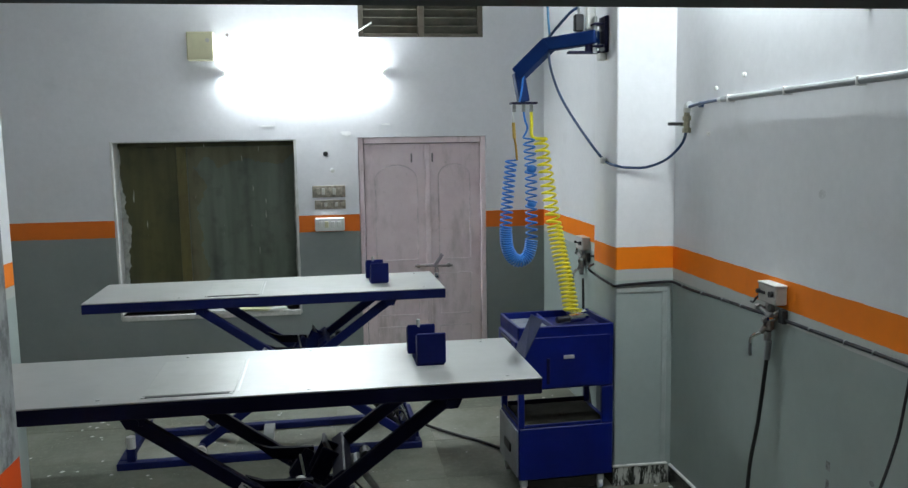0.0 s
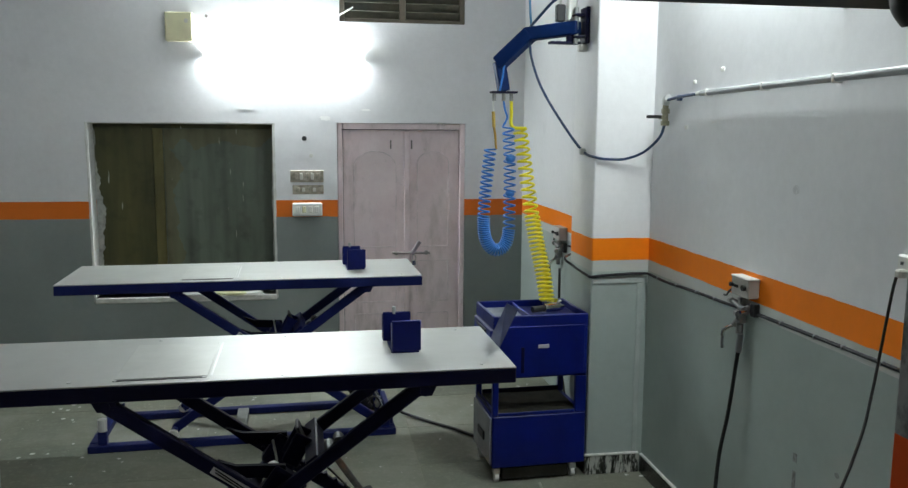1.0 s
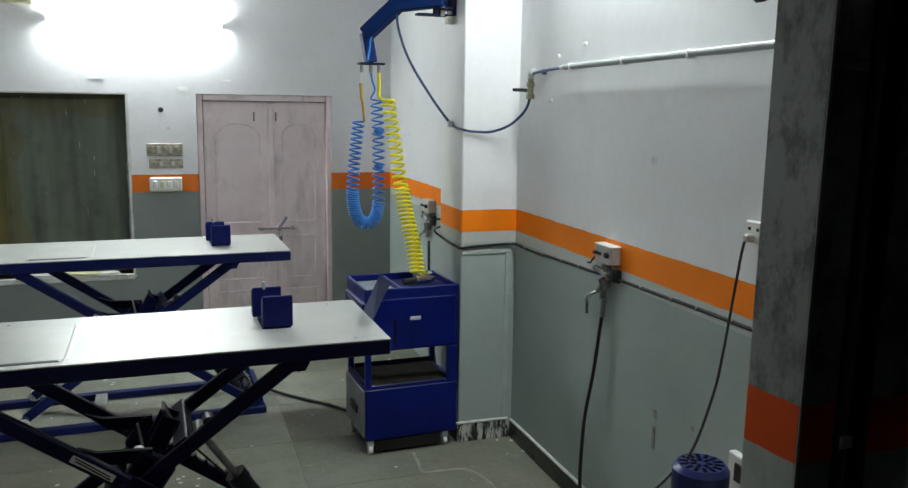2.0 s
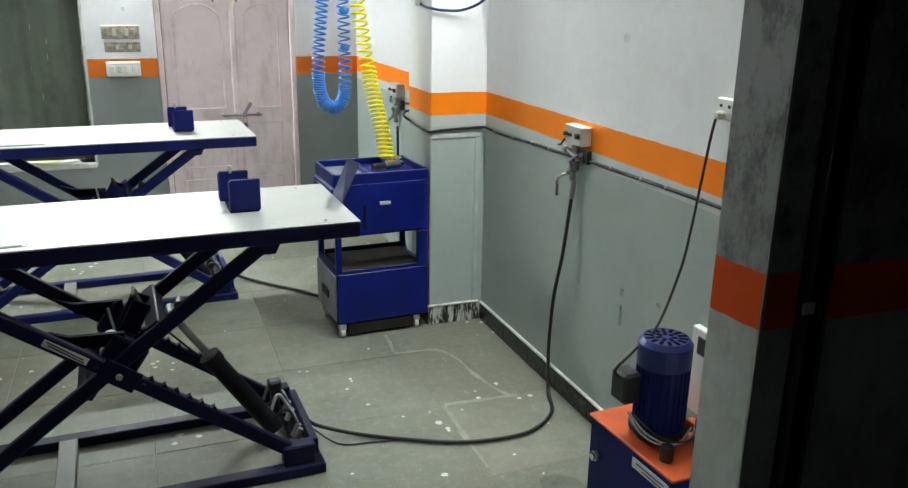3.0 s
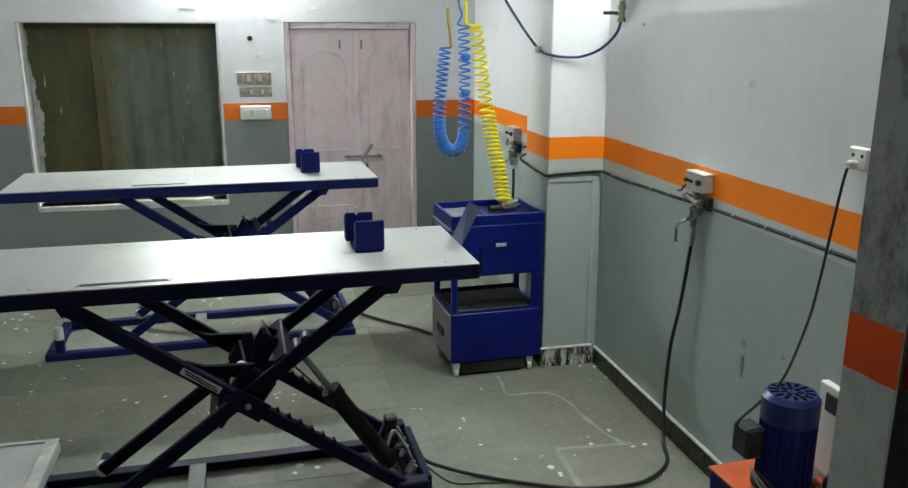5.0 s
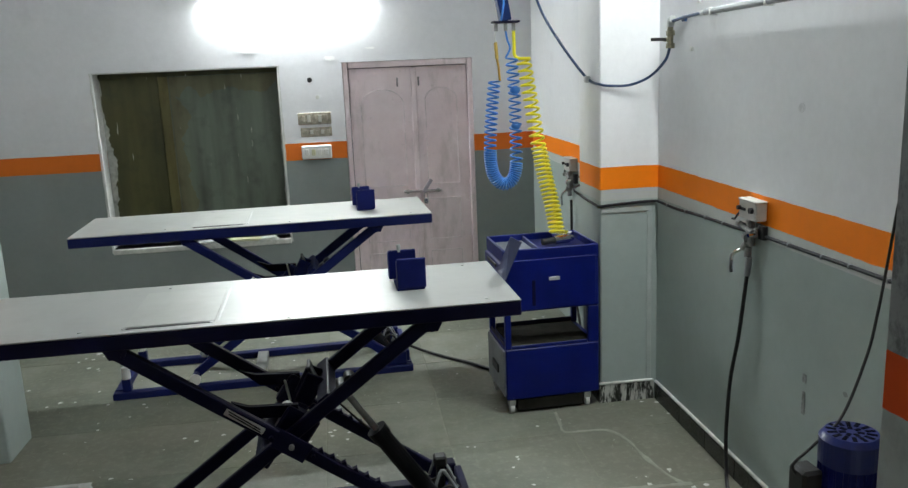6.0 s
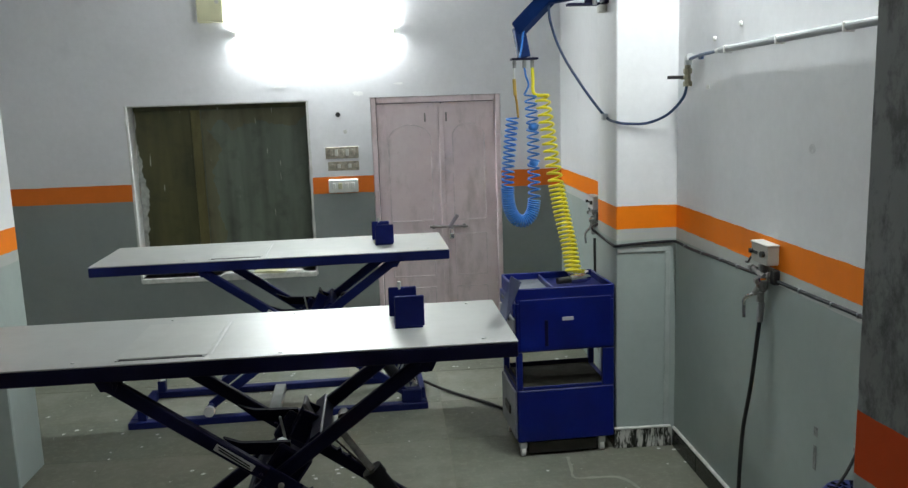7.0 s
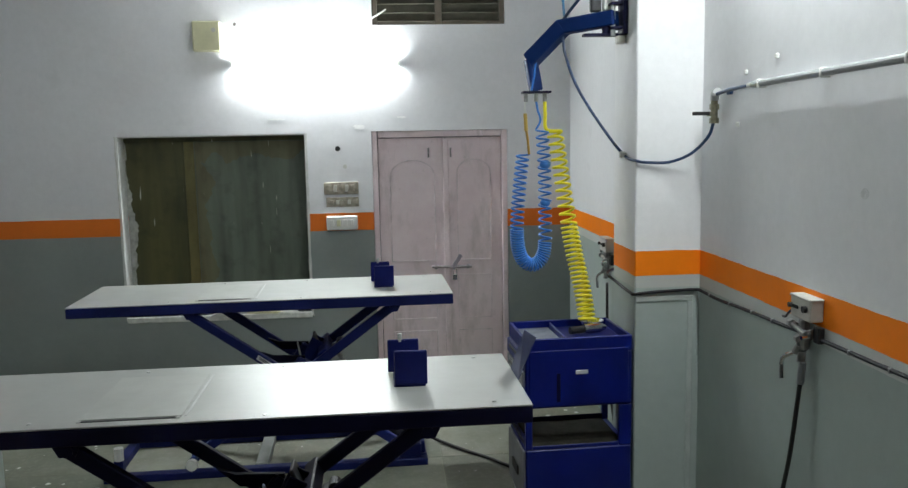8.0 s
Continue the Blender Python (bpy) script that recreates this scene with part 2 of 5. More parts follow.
M_SKIRT_LIGHT = skirting_tile()
M_SKIRT = skirting_dark()


def glow(name, strength, color=(0.925, 1.0, 1.0)):
    m = bpy.data.materials.new(name)
    m.use_nodes = True
    t = m.node_tree
    t.nodes.remove(t.nodes["Principled BSDF"])
    e = t.nodes.new("ShaderNodeEmission")
    e.inputs[0].default_value = (*color, 1)
    e.inputs[1].default_value = strength
    t.links.new(e.outputs[0], t.nodes["Material Output"].inputs[0])
    return m


# ---------- mesh helpers ----------
def box(bm, lo, hi, bevel=0.003, m=None):
    """An axis-aligned block with eased edges; m moves it."""
    c = [(a + b) / 2 for a, b in zip(lo, hi)]
    s = [b - a for a, b in zip(lo, hi)]
    made = bmesh.ops.create_cube(bm, size=1.0, matrix=Matrix.LocRotScale(c, None, s))["verts"]
    if bevel:
        bevel = min(bevel, 0.45 * min(s))
        edges = list({e for v in made for e in v.link_edges})
        made = bmesh.ops.bevel(bm, geom=edges, offset=bevel, segments=1, affect="EDGES")["verts"]
    if m is not None:
        bmesh.ops.transform(bm, matrix=m, verts=list(set(made)))
    return bm


def axis_pose(a, b):
    a, b = Vector(a), Vector(b)
    d = b - a
    return Matrix.Translation((a + b) / 2) @ d.to_track_quat("Z", "Y").to_matrix().to_4x4(), d.length


def bar(bm, a, b, w, h, bevel=0.004):
    """A rectangular tube from a to b in the xz plane: w along y, h across."""
    a, b = Vector(a), Vector(b)
    d = b - a
    ang = math.atan2(d.z, d.x)
    m = Matrix.Translation((a + b) / 2) @ Matrix.Rotation(-ang, 4, "Y")
    return box(bm, (-d.length / 2, -w / 2, -h / 2), (d.length / 2, w / 2, h / 2), bevel, m)


def rod(bm, a, b, r, seg=14, r2=None):
    m, length = axis_pose(a, b)
    bmesh.ops.create_cone(bm, cap_ends=True, segments=seg, radius1=r, radius2=r if r2 is None else r2, depth=length, matrix=m)
    return bm


def smooth_line(points, per=8):
    """A Catmull-Rom curve through the points."""
    p = [Vector(q) for q in points]
    p = [2 * p[0] - p[1]] + p + [2 * p[-1] - p[-2]]
    out = []
    for i in range(1, len(p) - 2):
        for j in range(per):
            t = j / per
            a, b, c, d = p[i - 1 : i + 3]
            out.append(0.5 * (2 * b + (c - a) * t + (2 * a - 5 * b + 4 * c - d) * t * t + (3 * b - a - 3 * c + d) * t**3))
    out.append(p[-2])
    return out


def sweep(bm, line, r, seg=8):
    """A round tube along a line of points."""
    rings = []
    up = Vector((0.123, 0.3, 1)).normalized()
    for i, q in enumerate(line):
        d = (line[min(i + 1, len(line) - 1)] - line[max(i - 1, 0)]).normalized()
        side = d.cross(up)
        if side.length < 1e-3:
            side = d.cross(Vector((1, 0, 0)))
        side.normalize()
        up2 = side.cross(d).normalized()
        up = up2
        rings.append([bm.verts.new(q + r * (math.cos(a) * side + math.sin(a) * up2)) for a in (2 * math.pi * k / seg for k in range(seg))])
    for a, b in zip(rings, rings[1:]):
        for k in range(seg):
            f = bm.faces.new((a[k], a[(k + 1) % seg], b[(k + 1) % seg], b[k]))
            f.smooth = True
    bm.faces.new(rings[0][::-1])
    bm.faces.new(rings[-1])
    return bm


def coil(line, radius, turns):
    """Points of a helix that winds round a line; radius and pitch may be functions of 0..1."""
    n = int(turns * 12)
    dense = line
    lengths = [0.0]
    for a, b in zip(dense, dense[1:]):
        lengths.append(lengths[-1] + (b - a).length)
    total = lengths[-1]
    out, k = [], 0
    ref = Vector((0, 1, 0))
    for i in range(n + 1):
        s = i / n * total
        while k < len(dense) - 2 and lengths[k + 1] < s:
            k += 1
        a, b = dense[k], dense[k + 1]
        d = (b - a).normalized()
        q = a + d * (s - lengths[k])
        side = d.cross(ref).normalized()
        o = side.cross(d).normalized()
        w = 2 * math.pi * turns * i / n
        out.append(q + radius * (math.cos(w) * side + math.sin(w) * o))
    return out


def finish(name, bm, material):
    me = bpy.data.meshes.new(name)
    bmesh.ops.recalc_face_normals(bm, faces=bm.faces)
    bm.to_mesh(me)
    bm.free()
    me.materials.append(material)
    return new(name, me)


def part(name, bm, material, parent, label=""):
    ob = finish(name, bm, material)
    ob.parent = parent
    return tagged(ob, label)


def thing(name, label, category, m=None, group=""):
    ob = new(name)
    ob.empty_display_size = 0.1
    if m is not None:
        ob.matrix_world = m
    return tagged(ob, label, category, group)


def solid(name, bm, material, label, category, group="", kind=""):
    return tagged(finish(name, bm, material), label, category, group, kind)


def structure(name, bm, material, label):
    return tagged(finish(name, bm, material), label, name.split("_")[0], kind="structure")


B = bmesh.new

# ---------- plan ----------
YB = 6.724            # face of the back wall
XR = 1.866            # face of the side wall
XF = 1.79             # face of the side wall behind the pier
PIER_Y, PIER_X, PIER_BACK = 4.206, 1.548, 4.585
FRONT, FRONT_BACK = 1.243, 1.388
LEFT = -3.4
CEIL = 3.25

# walls
WIN = (-1.62, -0.23, 0.555, 1.918)
DOOR = (0.265, 1.302, 0.0, 1.925)
VENT = (0.295, 1.292, 2.71, 3.03)


def holed_wall(bm, x0, x1, z0, z1, y0, y1, holes):
    """Blocks of a wall in the xz plane that leave the holes open."""
    xs = sorted({x0, x1, *[h[0] for h in holes], *[h[1] for h in holes]})
    zs = sorted({z0, z1, *[h[2] for h in holes], *[h[3] for h in holes]})
    for xa, xb in zip(xs, xs[1:]):
        for za, zb in zip(zs, zs[1:]):
            cx, cz = (xa + xb) / 2, (za + zb) / 2
            if not any(h[0] < cx < h[1] and h[2] < cz < h[3] for h in holes):
                box(bm, (xa, y0, za), (xb, y1, zb), 0)
    bmesh.ops.remove_doubles(bm, verts=bm.verts, dist=1e-5)
    return bm


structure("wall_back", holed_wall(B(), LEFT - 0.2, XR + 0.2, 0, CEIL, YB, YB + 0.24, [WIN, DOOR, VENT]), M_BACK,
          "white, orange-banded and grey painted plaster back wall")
bm = B()
box(bm, (XF, PIER_BACK, 0), (XR + 0.2, YB, CEIL), 0)
structure("wall_side_far", bm, M_SIDE, "painted plaster side wall behind the pier")
bm = B()
box(bm, (XR, FRONT_BACK, 0), (XR + 0.2, PIER_Y, CEIL), 0)
structure("wall_side", bm, M_SIDE, "off-white and grey plaster side wall with orange band")
bm = B()
box(bm, (PIER_X, PIER_Y, 0), (XR + 0.2, PIER_BACK, CEIL), 0.006)
structure("pier", bm, M_PIER, "white and grey painted wall pier with orange band")
bm = B()
box(bm, (-1.89, 4.16, 0), (-1.545, 4.46, CEIL), 0.006)
structure("column", bm, M_PIER, "free-standing white and grey column with orange band")
# left side is out of view; this wall is added to close the bay
bm = B()
box(bm, (LEFT - 0.2, FRONT_BACK, 0), (LEFT, YB, CEIL), 0)
structure("wall_left", bm, M_SIDE, "unseen painted wall added to close the bay")
# front wall with the opening that the camera looks through
bm = B()
box(bm, (1.201, FRONT, 0), (4.0, FRONT_BACK, CEIL), 0.005)
for v in bm.verts:
    if v.co.x < 2 and v.co.y > FRONT + 0.05:
        v.co.x -= 0.010
front_right = structure("wall_front_right", bm, M_RAW, "stained grey cement wall end with red-orange band")
bm = B()
box(bm, (-4.0, FRONT, 0), (-0.487, 1.60, CEIL), 0.006)
structure("wall_front_left", bm, M_RAW, "grey cement wall end with orange band beside the opening")
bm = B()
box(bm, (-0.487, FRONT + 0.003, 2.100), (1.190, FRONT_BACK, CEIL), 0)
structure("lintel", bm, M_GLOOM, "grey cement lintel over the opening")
# unseen hall added before the opening, its dimness put into the cement colour
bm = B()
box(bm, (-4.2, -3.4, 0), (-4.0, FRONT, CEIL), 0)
structure("wall_hall_left", bm, M_GLOOM, "unseen dark wall added round the hall")
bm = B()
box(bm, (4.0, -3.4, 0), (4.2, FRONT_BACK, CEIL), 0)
structure("wall_hall_right", bm, M_GLOOM, "unseen dark wall added round the hall")
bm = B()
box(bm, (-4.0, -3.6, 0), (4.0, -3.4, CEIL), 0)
structure("wall_hall_back", bm, M_GLOOM, "unseen dark wall added round the hall")
bm = B()
box(bm, (-4.4, -3.8, CEIL), (4.4, YB + 0.4, CEIL + 0.15), 0)
structure("ceiling", bm, M_CEIL, "white limewashed flat ceiling")
bm = B()
box(bm, (-4.4, -3.8, -0.15), (4.4, YB + 0.4, -0.0012), 0)
floor = structure("floor", bm, M_GROUT, "green-grey flagstone floor with pale joints and paint specks")

# ---------- tube lights ----------
def tube_light(label, m, strength, stand=0.030):
    """A batten with its tube along local x, the wall behind it at local y = 0; stand is the tube's distance from the wall."""
    t = thing("tube_light", label, "light", m, "tube lights")
    bm = B()
    box(bm, (-0.60, -stand + 0.015, -0.009), (0.60, 0.0, 0.009), 0.004)
    part("batten", bm, M_WHITEPL, t)
    for s in (-1, 1):
        bm = B()
        box(bm, (s * 0.607 - 0.012, -stand - 0.017, -0.018), (s * 0.607 + 0.012, -0.0005, 0.02), 0.003)
        part("end_cap", bm, M_WHITEPL, t)
    part("tube", rod(B(), (-0.594, -stand, 0), (0.594, -stand, 0), 0.013, 12), glow("tube_glow", strength), t, "lit white fluorescent tube")
    return t


tube_light("lit fluorescent tube light on the white back wall", pose(-0.13, YB, 2.43), TUBE_BACK)
tube_light("lit fluorescent tube light high on the side wall", pose(XR, 3.05, 2.95, 0, 0, -90), TUBE_SIDE, 0.09)

M_LINING = plain("white_plaster", (0.60, 0.60, 0.58), 0.8, vary=0.14, scale=14)

M_SMEAR = plain("grey_white_plaster", (0.38, 0.385, 0.36), 0.8, vary=0.35, scale=18)
M_BOARD_D = shutter_board("faded_olive_paint", (0.058, 0.056, 0.028), (0.12, 0.115, 0.066))

# ---------- openings of the back wall ----------
def window():
    x0, x1, z0, z1 = WIN
    w = tagged(new("window_1"), "recessed window with dark painted-over boards and white sill", "window", kind="structure")
    fy = YB + 0.15
    bm = B()
    box(bm, (x0, YB - 0.012, z0 - 0.045), (x1, fy, z0), 0.006)
    part("window_sill", bm, M_CEMENT, w, "white cement sill")
    for lo, hi in (((x0 + 0.0005, YB + 0.001, z0), (x0 + 0.010, fy - 0.001, z1 - 0.001)), ((x1 - 0.010, YB + 0.001, z0), (x1 - 0.0005, fy - 0.001, z1 - 0.001)),
                   ((x0 + 0.0105, YB + 0.001, z1 - 0.010), (x1 - 0.0105, fy - 0.016, z1 - 0.0005))):
        bm = B()
        box(bm, lo, hi, 0.003)
        part("reveal_lining", bm, M_LINING, w, "rough white plaster lining")
    # ragged white plaster left on the wall round the opening
    for side, (xe, sgn) in enumerate(((x0, -1), (x1, 1))):
        bm = B()
        prev = None
        for k in range(45):
            z = z0 - 0.03 + (z1 - z0 + 0.03) * k / 44
            e = 0.006 + 0.016 * abs(noise.noise(Vector((3.1 * side, 0, z * 7)))) + 0.008 * abs(noise.noise(Vector((5 + side, 2, z * 31))))
            row = [bm.verts.new((xe, YB - 0.0005, z)), bm.verts.new((xe, YB - 0.003, z)), bm.verts.new((xe + sgn * e, YB - 0.0025, z)), bm.verts.new((xe + sgn * e, YB - 0.0005, z))]
            if prev:
                for i in range(3):
                    bm.faces.new((prev[i], prev[i + 1], row[i + 1], row[i]))
            prev = row
        part("plaster_edge", bm, M_LINING, w, "ragged white plaster edge")
    # plaster slopped over the edges of the boards
    for side, (xe, sgn, wide) in enumerate(((x0 + 0.011, 1, 0.040), (x1 - 0.011, -1, 0.012))):
        bm = B()
        prev = None
        for k in range(60):
            u = k / 59
            z = z0 + 0.003 + (z1 - z0 - 0.06) * u
            e = wide * (0.35 + 0.9 * math.sin(math.pi * min(1, u + 0.1)) + 0.9 * noise.noise(Vector((1.7 + 4 * side, 3, u * 6))) + 0.5 * noise.noise(Vector((8, side, u * 33))))
            e = max(0.004, e)
            row = [bm.verts.new((xe, fy - 0.0022, z)), bm.verts.new((xe + sgn * e, fy - 0.0022, z)), bm.verts.new((xe + sgn * e, fy + 0.001, z))]
            if prev:
                for i in range(2):
                    bm.faces.new((prev[i], prev[i + 1], row[i + 1], row[i]))
            prev = row
        part("plaster_smear", bm, M_SMEAR, w, "ragged grey-white plaster slopped over the board")
    panes = ((x0 + 0.011, x0 + 0.4555, M_BOARD_A), (x0 + 0.5245, x1 - 0.011, M_BOARD_B))
    for a, b, mat in panes:
        bm = B()
        box(bm, (a + 0.004, fy, z0 + 0.002), (b - 0.004, fy + 0.03, z1 - 0.002), 0.003)
        part("pane", bm, mat, w, "dark painted-over window board")
    bm = B()
    box(bm, (x0 + 0.452, fy - 0.005, z0 + 0.002), (x0 + 0.528, fy + 0.03, z1 - 0.002), 0.005)
    part("mullion", bm, M_BOARD_C, w, "ochre-stained upright between the boards")
    bm = B()
    box(bm, (x0 + 0.012, fy - 0.012, z1 - 0.045), (x1 - 0.012, fy - 0.001, z1 - 0.011), 0.003)
    part("window_frame", bm, M_BOARD_A, w)
    # uneven olive paint margin left on the slate board
    xa, xb, za, zb = x0 + 0.536, x1 - 0.016, z0 + 0.006, z1 - 0.05
    for name, upright in (("stile_paint", True), ("rail_paint", False)):
        bm = B()
        prev = None
        for k in range(61):
            u = k / 60
            e = (0.085 if upright else 0.11) + 0.11 * noise.noise(Vector((7.0 * upright, 1.5, u * 7))) + 0.03 * noise.noise(Vector((2.0, 4.0 * upright, u * 31)))
            e = max(0.02, e)
            if upright:
                row = [(xa, fy - 0.001, za + (zb - za) * u), (xa + e, fy - 0.001, za + (zb - za) * u)]
            else:
                row = [(xa + (xb - xa) * u, fy - 0.0016, zb), (xa + (xb - xa) * u, fy - 0.0016, zb - e)]
            row = [bm.verts.new(q) for q in row] + [bm.verts.new(Vector(row[1]) + Vector((0, 0.0025, 0)))]
            if prev:
                for i in range(2):
                    bm.faces.new((prev[i], prev[i + 1], row[i + 1], row[i]))
            prev = row
        part(name, bm, M_BOARD_D, w, "uneven olive paint margin")
    bm = B()
    box(bm, (x0 - 0.02, YB + 0.20, z0 - 0.02), (x1 + 0.02, YB + 0.238, z1 + 0.02), 0)
    part("backing", bm, M_BLACK, w)
    return w


window()
# papers left on the window sill
for i, (x, y, s, turn, mat) in enumerate(((-0.86, 6.765, 0.26, 8, M_SILVER), (-0.60, 6.77, 0.30, -6, M_CREAM), (-0.42, 6.765, 0.16, 14, M_WHITEPL))):
    ob = thing("paper_bundle", "thin bundle of folded papers lying on the window sill", "papers", None, "papers on the sill")
    for k in range(3):
        bm = B()
        box(bm, (-s / 2 + 0.01 * k, -0.05, 0.006 * k), (s / 2 - 0.006 * k, 0.04, 0.006 * k + 0.0055), 0.001)
        part("sheet", bm, mat, ob)
    ob.matrix_world = pose(x, y - 0.012, WIN[2], 0, 0, turn)


M_MOULD = plain("darker_pink_paint", (0.69, 0.585, 0.605), 0.6, vary=0.25, scale=12)
M_RUSTY = plain("dull_rusted_steel", (0.26, 0.235, 0.235), 0.55, 0.5, vary=0.35, scale=40)


def door():
    x0, x1, _, z1 = DOOR
    d = tagged(new("door_1"), "closed double door in faded pink paint with arched panels", "door", kind="structure")
    fy = YB + 0.035
    for a, b, za, zb in ((x0, x0 + 0.045, 0, z1), (x1 - 0.045, x1, 0, z1), (x0 + 0.045, x1 - 0.045, z1 - 0.05, z1)):
        bm = B()
        box(bm, (a + 0.002, YB + 0.008, za), (b - 0.002, YB + 0.13, zb - 0.002), 0.005)
        part("door_frame", bm, M_DOOR, d)
    mid = x0 + 0.56
    for a, b in ((x0 + 0.047, mid - 0.002), (mid + 0.002, x1 - 0.047)):
        bm = B()
        box(bm, (a, fy, 0.012), (b, fy + 0.035, z1 - 0.054), 0.004)
        leaf = part("door_leaf", bm, M_DOOR, d)
        # mouldings: a low rectangle and a tall panel with an arched head
        for za, zb, arch in ((0.14, 0.36, False), (0.46, 0.80, False), (0.92, 1.70, True)):
            l, r = a + 0.085, b - 0.085
            c, rad = (l + r) / 2, (r - l) / 2
            pts = [(l, za), (r, za)]
            if arch:
                pts += [(c + rad * math.cos(t), zb - rad * 0.75 + 0.75 * rad * math.sin(t)) for t in np.linspace(0, math.pi, 15)]
            else:
                pts += [(r, zb), (l, zb)]
            pts.append(pts[0])
            bm = B()
            for (xa, zc), (xb, zd) in zip(pts, pts[1:]):
                rod(bm, (xa, fy + 0.001, zc), (xb, fy + 0.001, zd), 0.0046, 6)
            part("moulding", bm, M_MOULD, leaf)
    bm = B()
    box(bm, (mid - 0.022, fy - 0.012, 0.03), (mid + 0.022, fy - 0.0005, z1 - 0.06), 0.005)
    part("cover_strip", bm, M_DOOR, d)
    bm = B()
    rod(bm, (mid - 0.12, fy - 0.022, 0.872), (mid + 0.19, fy - 0.022, 0.866), 0.010, 10)
    bolt = part("slide_bolt", bm, M_RUSTY, d, "worn steel slide bolt")
    for x in (mid - 0.09, mid + 0.05, mid + 0.16):
        bm = B()
        box(bm, (x - 0.012, fy - 0.030, 0.853), (x + 0.012, fy - 0.0005, 0.885), 0.004)
        part("bolt_keeper", bm, M_RUSTY, bolt)
    bm = B()
    bar(bm, (mid + 0.035, fy - 0.045, 0.862), (mid + 0.105, fy - 0.045, 0.965), 0.014, 0.03)
    part("hasp", bm, plain("grey_hasp", (0.29, 0.25, 0.29), 0.5, 0.2, vary=0.2), bolt, "swung-up steel hasp")
    bm = B()
    box(bm, (mid + 0.035, fy - 0.055, 0.765), (mid + 0.075, fy - 0.035, 0.815), 0.006)
    sweep(bm, smooth_line([(mid + 0.042, fy - 0.045, 0.81), (mid + 0.043, fy - 0.045, 0.845), (mid + 0.055, fy - 0.045, 0.857), (mid + 0.067, fy - 0.045, 0.845), (mid + 0.068, fy - 0.045, 0.81)], 4), 0.004, 6)
    part("padlock", bm, M_CHROME, bolt, "small steel padlock")
    bm = B()
    box(bm, (x0 - 0.02, YB + 0.2, 0), (x1 + 0.02, YB + 0.238, z1 + 0.02), 0)
    part("backing", bm, M_BLACK, d)
    for x in (x0 + 0.43, x0 + 0.60):
        bm = B()
        box(bm, (x - 0.006, fy - 0.012, 1.72), (x + 0.006, fy - 0.0005, 1.79), 0.002)
        part("tower_bolt", bm, M_RUSTY, d)
    return d


door()


def ventilator():
    x0, x1, z0, z1 = VENT
    v = tagged(new("window_2"), "high ventilator with brown wooden frame and slats", "window", kind="structure")
    brown = plain("weathered_brown_wood", (0.12, 0.10, 0.075), 0.7, vary=0.3)
    pale = plain("dusty_glass_slat", (0.20, 0.19, 0.15), 0.4, vary=0.3)
    mid = (x0 + x1) / 2
    for a, b in ((x0 + 0.002, x0 + 0.04), (mid - 0.025, mid + 0.025), (x1 - 0.04, x1 - 0.002)):
        bm = B()
        box(bm, (a, YB + 0.01, z0 + 0.002), (b, YB + 0.10, z1 - 0.002), 0.004)
        part("window_frame", bm, brown, v)
    for a, b in ((z0 + 0.002, z0 + 0.03), (z1 - 0.03, z1 - 0.002)):
        for xa, xb in ((x0 + 0.041, mid - 0.026), (mid + 0.026, x1 - 0.041)):
            bm = B()
            box(bm, (xa, YB + 0.014, a), (xb, YB + 0.10, b), 0.004)
            part("window_frame", bm, brown, v)
    for xa, xb in ((x0 + 0.042, mid - 0.027), (mid + 0.027, x1 - 0.042)):
        for k in range(4):
            z = z0 + 0.065 + 0.065 * k
            bm = B()
            m = Matrix.Translation(((xa + xb) / 2, YB + 0.06, z)) @ Matrix.Rotation(radians(-38), 4, "X")
            box(bm, (-(xb - xa) / 2, -0.04, -0.004), ((xb - xa) / 2, 0.04, 0.004), 0.001, m)
            part("slat", bm, pale, v)
    bm = B()
    box(bm, (x0 - 0.02, YB + 0.2, z0 - 0.02), (x1 + 0.02, YB + 0.238, z1 + 0.02), 0)
    part("backing", bm, M_BLACK, v)


ventilator()


M_FILM = plain("hazy_plastic_film", (0.06, 0.075, 0.20), 0.45, vary=0.2, scale=20)
M_FILM.node_tree.nodes["Principled BSDF"].inputs["Alpha"].default_value = 0.72


